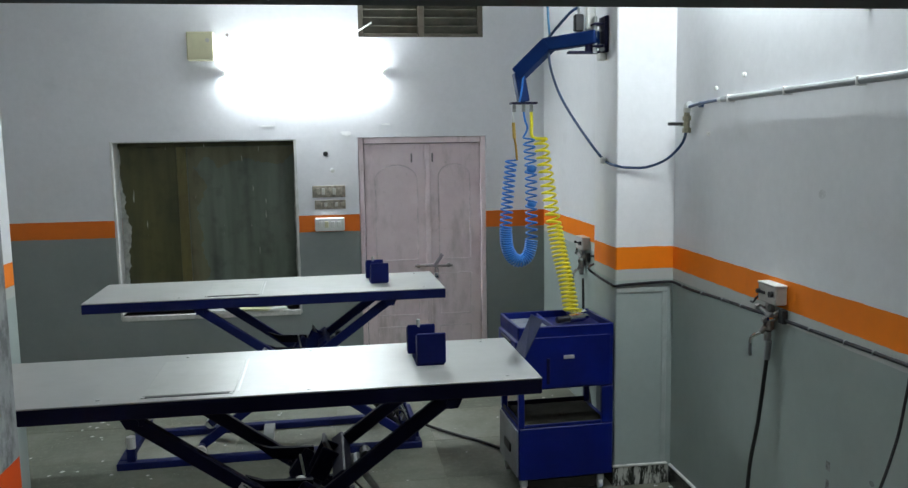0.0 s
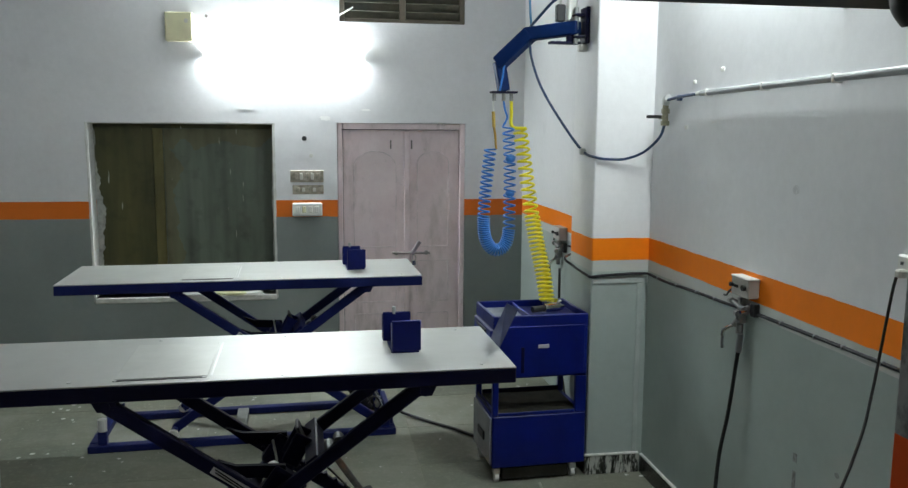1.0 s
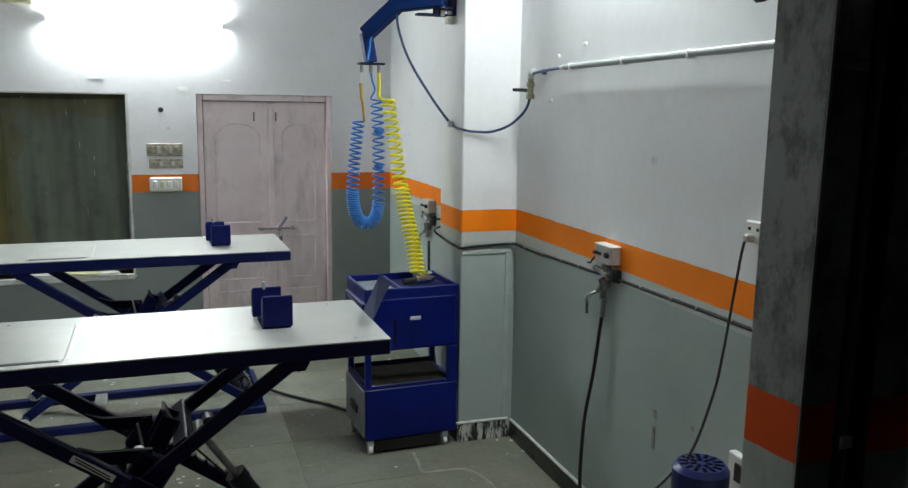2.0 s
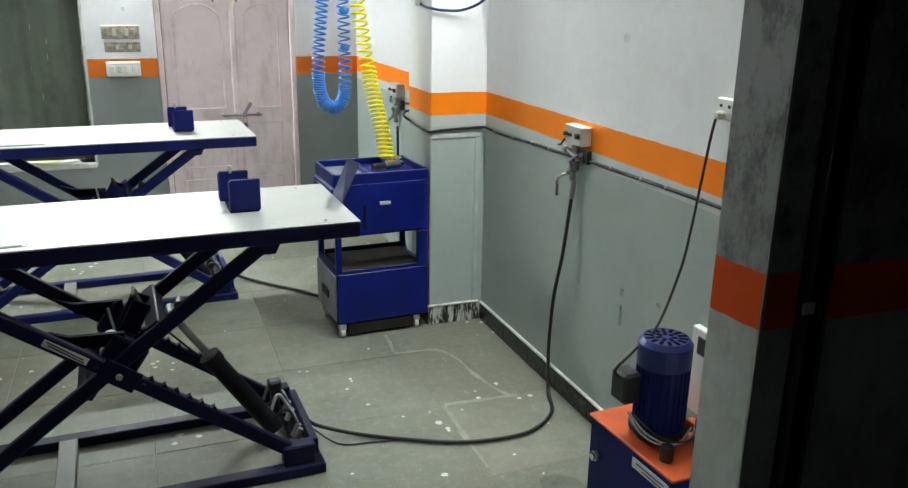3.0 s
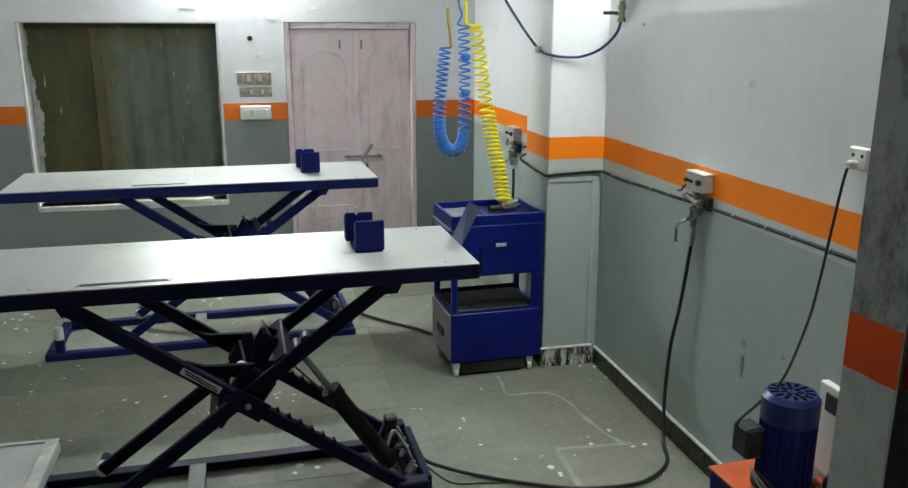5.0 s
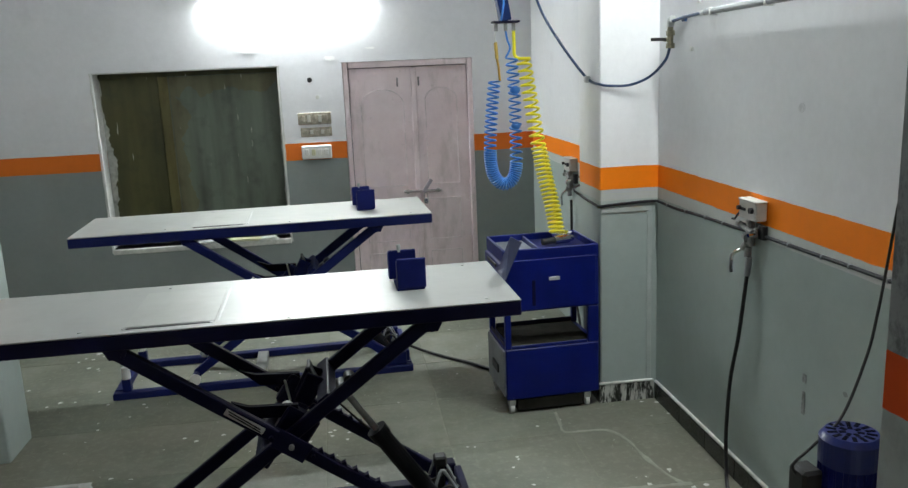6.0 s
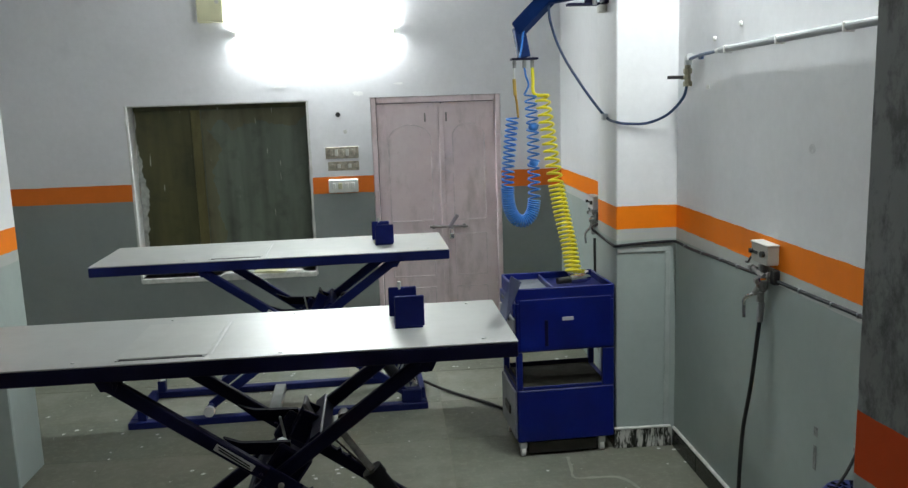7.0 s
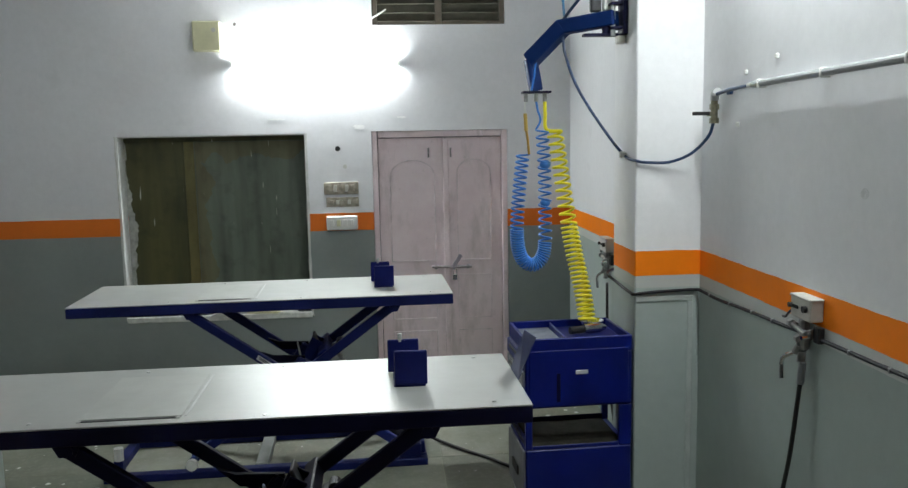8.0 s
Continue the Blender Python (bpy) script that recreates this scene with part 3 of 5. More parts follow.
# ---------- scissor lift ----------
def scissor_lift(label, m, H, W, paint, L=1.05, flap=False):
    """Lift table: local x along the table, origin on the floor under its middle; H is the height of the top."""
    t = thing("scissor_lift", label, "lift table", m, "scissor lifts")
    # platform
    bm = B()
    box(bm, (-L, -W, H - 0.006), (L, W, H), 0.002)
    deck = part("deck", bm, M_TOP, t, "light grey sheet-metal deck")
    bm = B()
    box(bm, (-0.375, -0.265, H), (-0.06, 0.20, H + 0.004), 0.0015)
    plate = part("drop_plate", bm, M_PLATE, deck, "loose removable wheel plate")
    bm = B()
    box(bm, (-0.375, -0.280, H), (-0.07, -0.270, H + 0.002), 0)
    part("slot", bm, M_BLACK, deck)
    bm = B()
    box(bm, (-0.052, -0.26, H), (-0.045, 0.20, H + 0.0015), 0)
    part("slot", bm, M_STEEL, deck)
    for x, y in ((-0.07, -0.275), (-0.37, -0.275), (-0.52, -0.27), (0.93, -0.27), (0.93, 0.27), (-0.3, 0.27), (0.2, 0.27), (0.2, -0.29)):
        bm = B()
        rod(bm, (x, y, H - 0.001), (x, y, H + 0.003), 0.008, 8)
        part("bolt", bm, M_STEEL, deck)
    for a, b in (((-L, -W, H - 0.062), (L, -W + 0.04, H - 0.0065)), ((-L, W - 0.04, H - 0.062), (L, W, H - 0.0065)),
                 ((-L, -W + 0.0405, H - 0.060), (-L + 0.04, W - 0.0405, H - 0.0065)), ((L - 0.04, -W + 0.0405, H - 0.060), (L, W - 0.0405, H - 0.0065)),
                 ((-0.06, -W + 0.0405, H - 0.05), (-0.02, W - 0.0405, H - 0.0065)), ((0.45, -W + 0.0405, H - 0.05), (0.49, W - 0.0405, H - 0.0065))):
        bm = B()
        box(bm, a, b, 0.004)
        part("deck_rail", bm, paint, t)
    if flap:
        # hazy plastic flap leaning up from the end of the deck
        bm = B()
        face = [Vector(p) for p in ((L + 0.001, 0.105, H), (L + 0.002, -0.050, H), (L + 0.040, -0.182, H + 0.184), (L + 0.018, -0.092, H + 0.190))]
        off = (face[1] - face[0]).cross(face[3] - face[0]).normalized() * 0.003
        vs = [bm.verts.new(p) for p in face] + [bm.verts.new(p + off) for p in face]
        bm.faces.new(vs[:4])
        bm.faces.new(vs[4:][::-1])
        for i in range(4):
            bm.faces.new((vs[i], vs[4 + i], vs[4 + (i + 1) % 4], vs[(i + 1) % 4]))
        part("end_flap", bm, M_FILM, t, "hazy blue-grey plastic flap leaning at the deck end")
    # wheel clamp: two upright jaws on a foot
    bm = B()
    box(bm, (0.612, -0.068, H), (0.722, 0.105, H + 0.008), 0.002)
    clamp = part("wheel_clamp", bm, M_NAVY, t, "blue steel wheel clamp")
    for y, xs in ((-0.065, 0.0), (0.10, -0.020)):
        bm = B()
        box(bm, (0.615 + xs, y - 0.006, H + 0.008), (0.728 + xs, y + 0.006, H + 0.128), 0.003)
        box(bm, (0.615 + xs, y + 0.006, H + 0.008), (0.625 + xs, y + 0.05, H + 0.11), 0.002)
        part("jaw", bm, M_NAVY, clamp)
    bm = B()
    rod(bm, (0.64, 0.10, H + 0.12), (0.64, 0.10, H + 0.15), 0.008, 8)
    rod(bm, (0.67, -0.06, H + 0.06), (0.655, 0.095, H + 0.06), 0.009, 8)
    part("clamp_screw", bm, M_STEEL, clamp)
    # scissor arms
    dz = H - 1.014
    top_l, top_r = (-0.40, 0.935 + dz), (0.71, 0.935 + dz)
    low_r, low_l = (0.775, 0.085), (-0.44, 0.085)
    for y in (-0.265, 0.225):
        o = 0.022
        bm = B()
        bar(bm, (top_l[0], y - o, top_l[1]), (low_r[0], y - o, low_r[1]), 0.032, 0.053, 0.005)
        arm = part("scissor_arm", bm, paint, t)
        # locking teeth along the lower half
        for k in range(6):
            f = 0.57 + 0.035 * k
            x, z = top_l[0] + f * (low_r[0] - top_l[0]), top_l[1] + f * (low_r[1] - top_l[1])
            bm = B()
            vs = [bm.verts.new((x + dx, y - o + dy, z + dzz)) for dy in (-0.012, 0.012) for dx, dzz in ((-0.020, 0.030), (0.018, 0.006), (0.011, 0.042))]
            for f4 in ((0, 1, 2), (5, 4, 3), (0, 3, 4, 1), (1, 4, 5, 2), (2, 5, 3, 0)):
                bm.faces.new([vs[i] for i in f4])
            part("tooth", bm, paint, arm)
        if y < 0:
            a = Vector((top_l[0] + 0.295 * (low_r[0] - top_l[0]), y - o - 0.0185, top_l[1] + 0.295 * (low_r[1] - top_l[1])))
            b = Vector((top_l[0] + 0.405 * (low_r[0] - top_l[0]), y - o - 0.0185, top_l[1] + 0.405 * (low_r[1] - top_l[1])))
            part("sticker", bar(B(), a, b, 0.002, 0.026, 0), M_SILVER, arm, "silver rating sticker")
            off = Vector((0.0, -0.0015, 0.0))
            for s in (-0.005, 0.006):
                part("print_bar", bar(B(), a + off + Vector((0.012, 0, s - 0.006)), b + off + Vector((-0.012, 0, s + 0.004)), 0.001, 0.005, 0), M_BLACK, arm)
        bm = B()
        yi = y + 0.030 if y < 0 else y - 0.075
        bar(bm, (top_r[0], yi, top_r[1]), (low_l[0], yi, low_l[1]), 0.032, 0.053, 0.005)
        part("scissor_arm", bm, paint, t)
        for (x, z) in (top_l, top_r, low_l, low_r):
            bm = B()
            rod(bm, (x, y - 0.05, z), (x, y + 0.05, z), 0.020, 12)
            part("pin", bm, paint, t)
        bm = B()
        rod(bm, (0.17, y - 0.052, 0.52 + dz / 2), (0.17, y + 0.052, 0.52 + dz / 2), 0.011, 12)
        part("pivot", bm, M_CAST, t)
    for x in (top_l[0], top_r[0]):
        for y in (-0.265, 0.225):
            for s2 in (-0.046, 0.042):
                bm = B()
                vs = [bm.verts.new((x + dx, y + s2 + dy, H + zz)) for dy in (0, 0.005) for dx, zz in ((-0.042, -0.063), (0.042, -0.063), (0.024, -0.098), (-0.024, -0.098))]
                for f4 in ((0, 1, 2, 3), (7, 6, 5, 4), (0, 4, 5, 1), (1, 5, 6, 2), (2, 6, 7, 3), (3, 7, 4, 0)):
                    bm.faces.new([vs[i] for i in f4])
                part("arm_bracket", bm, paint, t)
    for x, z in ((0.06, 0.44), (0.31, 0.645)):
        bm = B()
        m4 = Matrix.Translation((x, 0, z)) @ Matrix.Rotation(radians(-36 if x > 0.2 else 36), 4, "Y")
        box(bm, (-0.03, -0.23, -0.028), (0.03, 0.19, 0.028), 0.006, m4)
        part("torsion_tube", bm, paint, t)
    # locking pawls, levers and their plates round the middle
    for y in (-0.19, 0.15):
        bm = B()
        vs = []
        for dy in (-0.011, 0.011):
            vs += [bm.verts.new((x, y + dy, z)) for x, z in ((-0.045, 0.672), (0.02, 0.648), (0.20, 0.640), (0.20, 0.590), (0.035, 0.602))]
        bm.faces.new(vs[:5])
        bm.faces.new(vs[5:][::-1])
        for i in range(5):
            bm.faces.new((vs[i], vs[5 + i], vs[5 + (i + 1) % 5], vs[(i + 1) % 5]))
        part("locking_pawl", bm, M_PAWL, t)
        bm = B()
        m4 = Matrix.Translation((0.20, y, 0.56)) @ Matrix.Rotation(radians(35), 4, "Y")
        box(bm, (-0.075, -0.03, -0.085), (0.065, 0.03, 0.05), 0.01, m4)
        part("pivot_block", bm, paint, t)
    bm = B()
    m4 = Matrix.Translation((0.27, 0.03, 0.655)) @ Matrix.Rotation(radians(-24), 4, "Y")
    box(bm, (-0.007, -0.06, -0.075), (0.007, 0.045, 0.072), 0.004, m4)
    part("lever_plate", bm, plain("bare_grey_plate", (0.075, 0.075, 0.085), 0.6), t, "bare grey steel lever plate")
    for y in (-0.05, 0.05):
        bm = B()
        box(bm, (-0.035, y - 0.006, -0.075), (0.035, y + 0.006, 0.055), 0.004, Matrix.Translation((0.245, 0, 0.645)) @ Matrix.Rotation(radians(28), 4, "Y"))
        part("lever_bracket", bm, paint, t)
    part("lever_strip", bar(B(), (0.165, -0.06, 0.60), (0.150, -0.06, 0.69), 0.012, 0.010), M_STEEL, t)
    bm = B()
    rod(bm, (0.15, -0.09, 0.57), (0.15, -0.04, 0.57), 0.026, 16)
    part("roller", bm, M_WHITEPL, t, "white nylon roller")
    bm = B()
    rod(bm, (0.40, -0.16, 0.70), (0.40, -0.10, 0.70), 0.022, 14)
    part("roller", bm, M_BLACK, t)
    for y in (-0.262, 0.228):
        for x, z in ((0.10, 0.565), (0.245, 0.475)):
            part("bolt", rod(B(), (x, y - 0.058, z + dz / 2), (x, y - 0.038, z + dz / 2), 0.008, 8), paint, t)
    bm = B()
    box(bm, (0.10, -0.306, 0.482 + dz / 2), (0.24, -0.3015, 0.562 + dz / 2), 0.003, None)
    bmesh.ops.rotate(bm, verts=bm.verts, cent=(0.17, -0.3, 0.52 + dz / 2), matrix=Matrix.Rotation(radians(36), 3, "Y"))
    part("gusset_plate", bm, paint, t)
    part("air_line", sweep(B(), smooth_line([(0.74, 0.08, 0.10), (0.60, 0.10, 0.24), (0.44, 0.12, 0.40), (0.30, 0.10, 0.56), (0.22, 0.05, 0.62)], 8), 0.005, 6), M_BLACK, t)
    # hydraulic ram
    low, up = Vector((0.735, -0.075, 0.085)), Vector((0.37, -0.075, 0.640))
    bm = B()
    rod(bm, low, low.lerp(up, 0.62), 0.038, 18)
    rod(bm, low.lerp(up, 0.60), low.lerp(up, 0.66), 0.043, 18)
    ram = part("ram_cylinder", bm, M_RAMBLACK, t, "black hydraulic ram cylinder")
    part("ram_rod", rod(B(), low.lerp(up, 0.62), up, 0.0145, 14), M_CAST, ram, "oily steel ram rod")
    bm = B()
    rod(bm, up + Vector((0, -0.06, 0)), up + Vector((0, 0.06, 0)), 0.024, 12)
    part("ram_pin", bm, M_BLACK, ram)
    # base frame
    x0, x1 = -0.915, 0.885
    for y in (-0.345, 0.190):
        bm = B()
        box(bm, (x0, y, 0.0), (x1, y + 0.06, 0.042), 0.004)
        part("base_rail", bm, paint, t)
    bm = B()
    box(bm, (x1 - 0.09, -0.2845, 0.0), (x1 - 0.002, 0.1895, 0.045), 0.004)
    box(bm, (x1 - 0.045, -0.27, 0.0455), (x1 - 0.012, 0.185, 0.115), 0.004)
    part("base_end", bm, paint, t)
    bm = B()
    box(bm, (x0, -0.2845, 0.0), (x0 + 0.06, 0.1895, 0.045), 0.004)
    part("base_end", bm, paint, t)
    bm = B()
    box(bm, (-0.098, -0.2845, 0.0), (-0.028, 0.1895, 0.046), 0.004)
    part("base_crossbar", bm, plain("bare_grey_channel", (0.24, 0.25, 0.24), 0.6), t, "bare grey crossbar")
    for y in (-0.305, 0.205):
        bm = B()
        box(bm, (low_r[0] - 0.05, y - 0.02, 0.0425), (low_r[0] + 0.075, y + 0.045, 0.125), 0.006)
        part("arm_bracket", bm, paint, t)
        bm = B()
        box(bm, (x0 + 0.055, y - 0.02, 0.0425), (x0 + 0.105, y + 0.03, 0.12), 0.004)
        stop = part("stop_post", bm, paint, t)
        bm = B()
        rod(bm, (x0 + 0.08, y + 0.005, 0.12), (x0 + 0.08, y + 0.005, 0.19), 0.026, 12)
        part("stop_pad", bm, M_WHITEPL, stop, "off-white plastic pad")
        bm = B()
        rod(bm, (low_l[0], y - 0.03, 0.075), (low_l[0], y + 0.0, 0.075), 0.032, 16)
        part("roller", bm, M_WHITEPL, t, "white nylon roller")
    bm = B()
    box(bm, (0.752, 0.095, 0.0455), (0.788, 0.130, 0.165), 0.005)
    box(bm, (0.742, 0.083, 0.165), (0.798, 0.140, 0.212), 0.008)
    part("rubber_stop", bm, M_BLACK, t, "black rubber buffer post")
    for y, s in ((-0.10, 0.0), (-0.04, 0.03), (0.06, -0.02), (0.12, 0.02)):
        bm = B()
        sweep(bm, smooth_line([(0.72, y, 0.12), (0.76, y + s, 0.17 + s), (0.80, y + 0.03, 0.145), (0.82, y - 0.02 + s, 0.11), (0.83, y - 0.05, 0.08)], 5), 0.007, 6)
        part("hydraulic_hose", bm, M_PIPE if s > 0.01 else M_BLACK, t)
    for y in (-0.16, -0.12, 0.02, 0.09):
        part("hose_fitting", rod(B(), (0.80, y, 0.06), (0.825, y, 0.11), 0.013, 8), M_STEEL, t)
    return t


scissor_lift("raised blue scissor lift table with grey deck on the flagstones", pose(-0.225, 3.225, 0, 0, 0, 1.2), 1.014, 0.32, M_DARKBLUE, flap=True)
scissor_lift("raised blue scissor lift table standing before the window", pose(-0.328, 5.262, 0, 0, 0, 1.9), 0.998, 0.332, M_LITBLUE)


# ---------- tool trolley ----------
def tool_trolley(m):
    t = thing("tool_trolley", "blue steel tool trolley on castors beside the pier", "tool trolley", m)
    w, d, h = 0.522, 0.40, 0.915
    # upper cabinet with a sunk tray
    bm = B()
    box(bm, (0, 0, 0.575), (w, d, h - 0.075), 0.006)
    upper = part("upper_cabinet", bm, M_BLUE, t)
    for lo, hi in (((0, 0, h - 0.075), (w, 0.014, h)), ((0, d - 0.014, h - 0.075), (w, d, h)), ((0, 0.0145, h - 0.075), (0.014, d - 0.0145, h)), ((w - 0.014, 0.0145, h - 0.075), (w, d - 0.0145, h))):
        bm = B()
        box(bm, lo, hi, 0.004)
        part("tray_rim", bm, M_BLUE, t)
    bm = B()
    box(bm, (0.016, 0.016, h - 0.0745), (0.203, d - 0.016, h - 0.035), 0.003)
    part("tray_mat", bm, plain("blue_grey_liner", (0.17, 0.185, 0.22), 0.5, vary=0.3, scale=14), t, "dull grey tray liner")
    bm = B()
    box(bm, (0.2185, 0.016, h - 0.0745), (w - 0.016, d - 0.016, h - 0.035), 0.003)
    part("tray_floor", bm, M_NAVY, t)
    bm = B()
    box(bm, (0.205, 0.016, h - 0.0745), (0.217, d - 0.016, h - 0.01), 0.003)
    part("tray_divider", bm, M_BLUE, t)
    bm = B()
    box(bm, (0.018, -0.005, 0.585), (w - 0.018, -0.0005, h - 0.058), 0.003)
    front = part("front_panel", bm, M_BLUE, upper)
    bm = B()
    box(bm, (0.243, -0.009, 0.738), (0.302, -0.0055, 0.757), 0.001)
    part("badge", bm, M_SILVER, front, "small silver badge plate")
    bm = B()
    box(bm, (0.150, -0.0075, 0.605), (0.168, -0.0055, 0.745), 0.001)
    part("panel_seam", bm, M_DARKBLUE, front)
    # drawers on the end
    for k, (za, zb) in enumerate(((0.59, 0.67), (0.68, 0.755), (0.765, 0.838))):
        bm = B()
        box(bm, (-0.014, 0.012, za), (-0.0005, d - 0.012, zb), 0.004)
        dr = part("drawer", bm, M_ENDGREY if k < 2 else M_BLUE, upper)
        bm = B()
        box(bm, (-0.022, 0.10, zb - 0.03), (-0.0145, d - 0.10, zb - 0.012), 0.002)
        part("drawer_pull", bm, M_BLACK, dr)
    # posts, shelf and lower cabinet
    for x in (0.0, w - 0.032):
        for y in (0.0, d - 0.03):
            bm = B()
            wide = 0.062 if x > 0.1 and y < 0.1 else 0.032
            box(bm, (x - (wide - 0.032), y, 0.370), (x + 0.032, y + 0.03, 0.5745), 0.004)
            part("post", bm, M_BLUE, t)
    bm = B()
    box(bm, (0, 0, 0.082), (w, d, 0.3695), 0.006)
    lower = part("lower_cabinet", bm, M_BLUE, t)
    bm = B()
    box(bm, (0.034, 0.012, 0.370), (w - 0.036, d - 0.032, 0.382), 0.004)
    part("shelf_mat", bm, M_BLACKMAT, t, "black ribbed rubber shelf mat")
    for lo, hi in (((0.033, d - 0.031, 0.370), (w - 0.033, d - 0.026, 0.405)), ((0.004, 0.031, 0.370), (0.010, d - 0.031, 0.395)), ((0.033, 0.002, 0.370), (w - 0.065, 0.008, 0.388))):
        bm = B()
        box(bm, lo, hi, 0.002)
        part("shelf_rim", bm, M_DARKBLUE if lo[1] > 0.01 else M_BLUE, lower)
    # black block that fills in the shade between the castors
    bm = B()
    box(bm, (0.058, 0.006, 0.014), (w - 0.092, d - 0.055, 0.0815), 0.004)
    part("under_shade", bm, M_BLACKMAT, lower, "black block standing in for the shade under the cabinet")
    bm = B()
    box(bm, (-0.012, 0.012, 0.10), (-0.0005, d - 0.012, 0.36), 0.004)
    door_end = part("cabinet_door", bm, M_ENDGREY, lower, "grey end door")
    bm = B()
    box(bm, (-0.022, 0.12, 0.20), (-0.0125, 0.25, 0.25), 0.006)
    part("door_handle", bm, M_BLACK, door_end)
    for x in (0.03, w - 0.065):
        for y in (0.026, d - 0.026):
            bm = B()
            box(bm, (x - 0.02, y - 0.02, 0.045), (x + 0.02, y + 0.02, 0.0815), 0.004)
            c = part("castor", bm, M_STEEL, t)
            part("wheel", rod(B(), (x - 0.011, y, 0.028), (x + 0.011, y, 0.028), 0.0278, 18), M_WHITEPL, c, "grey-white castor wheel")
            bm = B()
            box(bm, (x - 0.016, y - 0.01, 0.02), (x - 0.0125, y + 0.012, 0.0448), 0.001)
            box(bm, (x + 0.0125, y - 0.01, 0.02), (x + 0.016, y + 0.012, 0.0448), 0.001)
            part("fork", bm, M_STEEL, c)
    return t


TROLLEY = pose(1.008, 4.155, 0, 0, 0, 2.5)
tool_trolley(TROLLEY)


# ---------- air boom on the pier ----------
def air_boom():
    t = thing("air_boom", "blue square-tube air hose boom bracketed to the pier", "hose boom", pose(PIER_X, 4.40, 2.29))
    o = Vector((PIER_X, 4.40, 2.29))
    bm = B()
    box(bm, (-0.022, -0.055, 0.05), (0.0, 0.055, 0.24), 0.004)
    plate = part("wall_plate", bm, M_DARKBLUE, t)
    bm = B()
    box(bm, (-0.045, -0.022, 0.010), (-0.0005, 0.022, 0.0495), 0.006)
    part("bracket_foot", bm, M_GREYBOX, t, "pale grey foot under the bracket")
    for z in (0.085, 0.20):
        bm = B()
        box(bm, (-0.075, -0.035, z - 0.006), (-0.0225, 0.035, z + 0.006), 0.003)
        part("hinge_lug", bm, M_DARKBLUE, plate)
    part("hinge_pin", rod(B(), (-0.06, 0, 0.05), (-0.06, 0, 0.24), 0.012, 12), M_STEEL, plate)
    a, k1 = Vector((-0.045, 0.0, 0.135)), Vector((-0.262, 0.20, 0.118))
    k2, e = Vector((-0.408, 0.325, -0.035)), Vector((-0.378, 0.328, -0.19))

    def tube(p, q, s):
        m, n = axis_pose(p, q)
        bm = B()
        box(bm, (-s / 2, -s / 2, -n / 2), (s / 2, s / 2, n / 2), 0.006, m)
        return bm

    part("boom", tube(a, k1 + (k1 - a).normalized() * 0.02, 0.072), M_BOOM, t)
    part("boom_elbow", tube(k1 - (k2 - k1).normalized() * 0.01, k2, 0.078), M_BOOM, t)
    part("drop_arm", tube(k2 + Vector((0, 0, 0.01)), e, 0.062), M_BOOM, t)
    bm = B()
    box(bm, (e.x - 0.075, e.y - 0.04, e.z - 0.012), (e.x + 0.075, e.y + 0.04, e.z - 0.0005), 0.003)
    tip = part("manifold_plate", bm, M_DARKBLUE, t)
    for dx in (-0.055, 0.0, 0.045):
        part("hose_union", rod(B(), (e.x + dx, e.y, e.z - 0.055), (e.x + dx, e.y, e.z - 0.0125), 0.011, 10), M_CAST, tip, "dull steel hose union")
    bm = B()
    box(bm, (-0.155, 0.05, 0.172), (-0.105, 0.09, 0.262), 0.006)
    part("air_filter", bm, M_RAMBLACK, t, "black inlet filter block")
    bm = B()
    box(bm, (-0.098, 0.030, 0.174), (-0.045, 0.072, 0.300), 0.008)
    part("filter_bowl", bm, M_WHITEPL, t, "pale plastic filter bowl")
    part("inlet", rod(B(), (-0.13, 0.07, 0.26), (-0.13, 0.07, 0.30), 0.008, 8), M_STEEL, t)
    bm = B()
    box(bm, (-0.20, 0.0, 0.050), (-0.03, 0.055, 0.063), 0.002)
    part("stay_plate", bm, M_DARKBLUE, t)
    part("hinge_block", rod(B(), (-0.085, 0.03, 0.06), (-0.085, 0.03, 0.10), 0.022, 12), M_DARKBLUE, t)
    # feed line that climbs out of sight, and the short loop into the boom
    line = smooth_line([(-0.13, 0.07, 0.30), (-0.17, 0.09, 0.275), (-0.23, 0.16, 0.20), (-0.255, 0.22, 0.16)], 8)
    part("feed_loop", sweep(B(), line, 0.008), M_HOSEBLUE, t)
    line = smooth_line([(-0.245, 0.24, 0.155), (-0.255, 0.245, 0.30), (-0.262, 0.25, 0.55), (-0.26, 0.25, 0.955)], 8)
    part("feed_hose", sweep(B(), line, 0.007), M_SKYHOSE, t, "light blue feed hose")
    line = smooth_line([(-0.35, 0.27, 0.02), (-0.385, 0.29, -0.05), (-0.395, 0.292, -0.12), (-0.41, 0.29, -0.19)], 8)
    part("air_line", sweep(B(), line, 0.006), M_COILBLUE, t)
    return t, o + e


boom, TIP = air_boom()

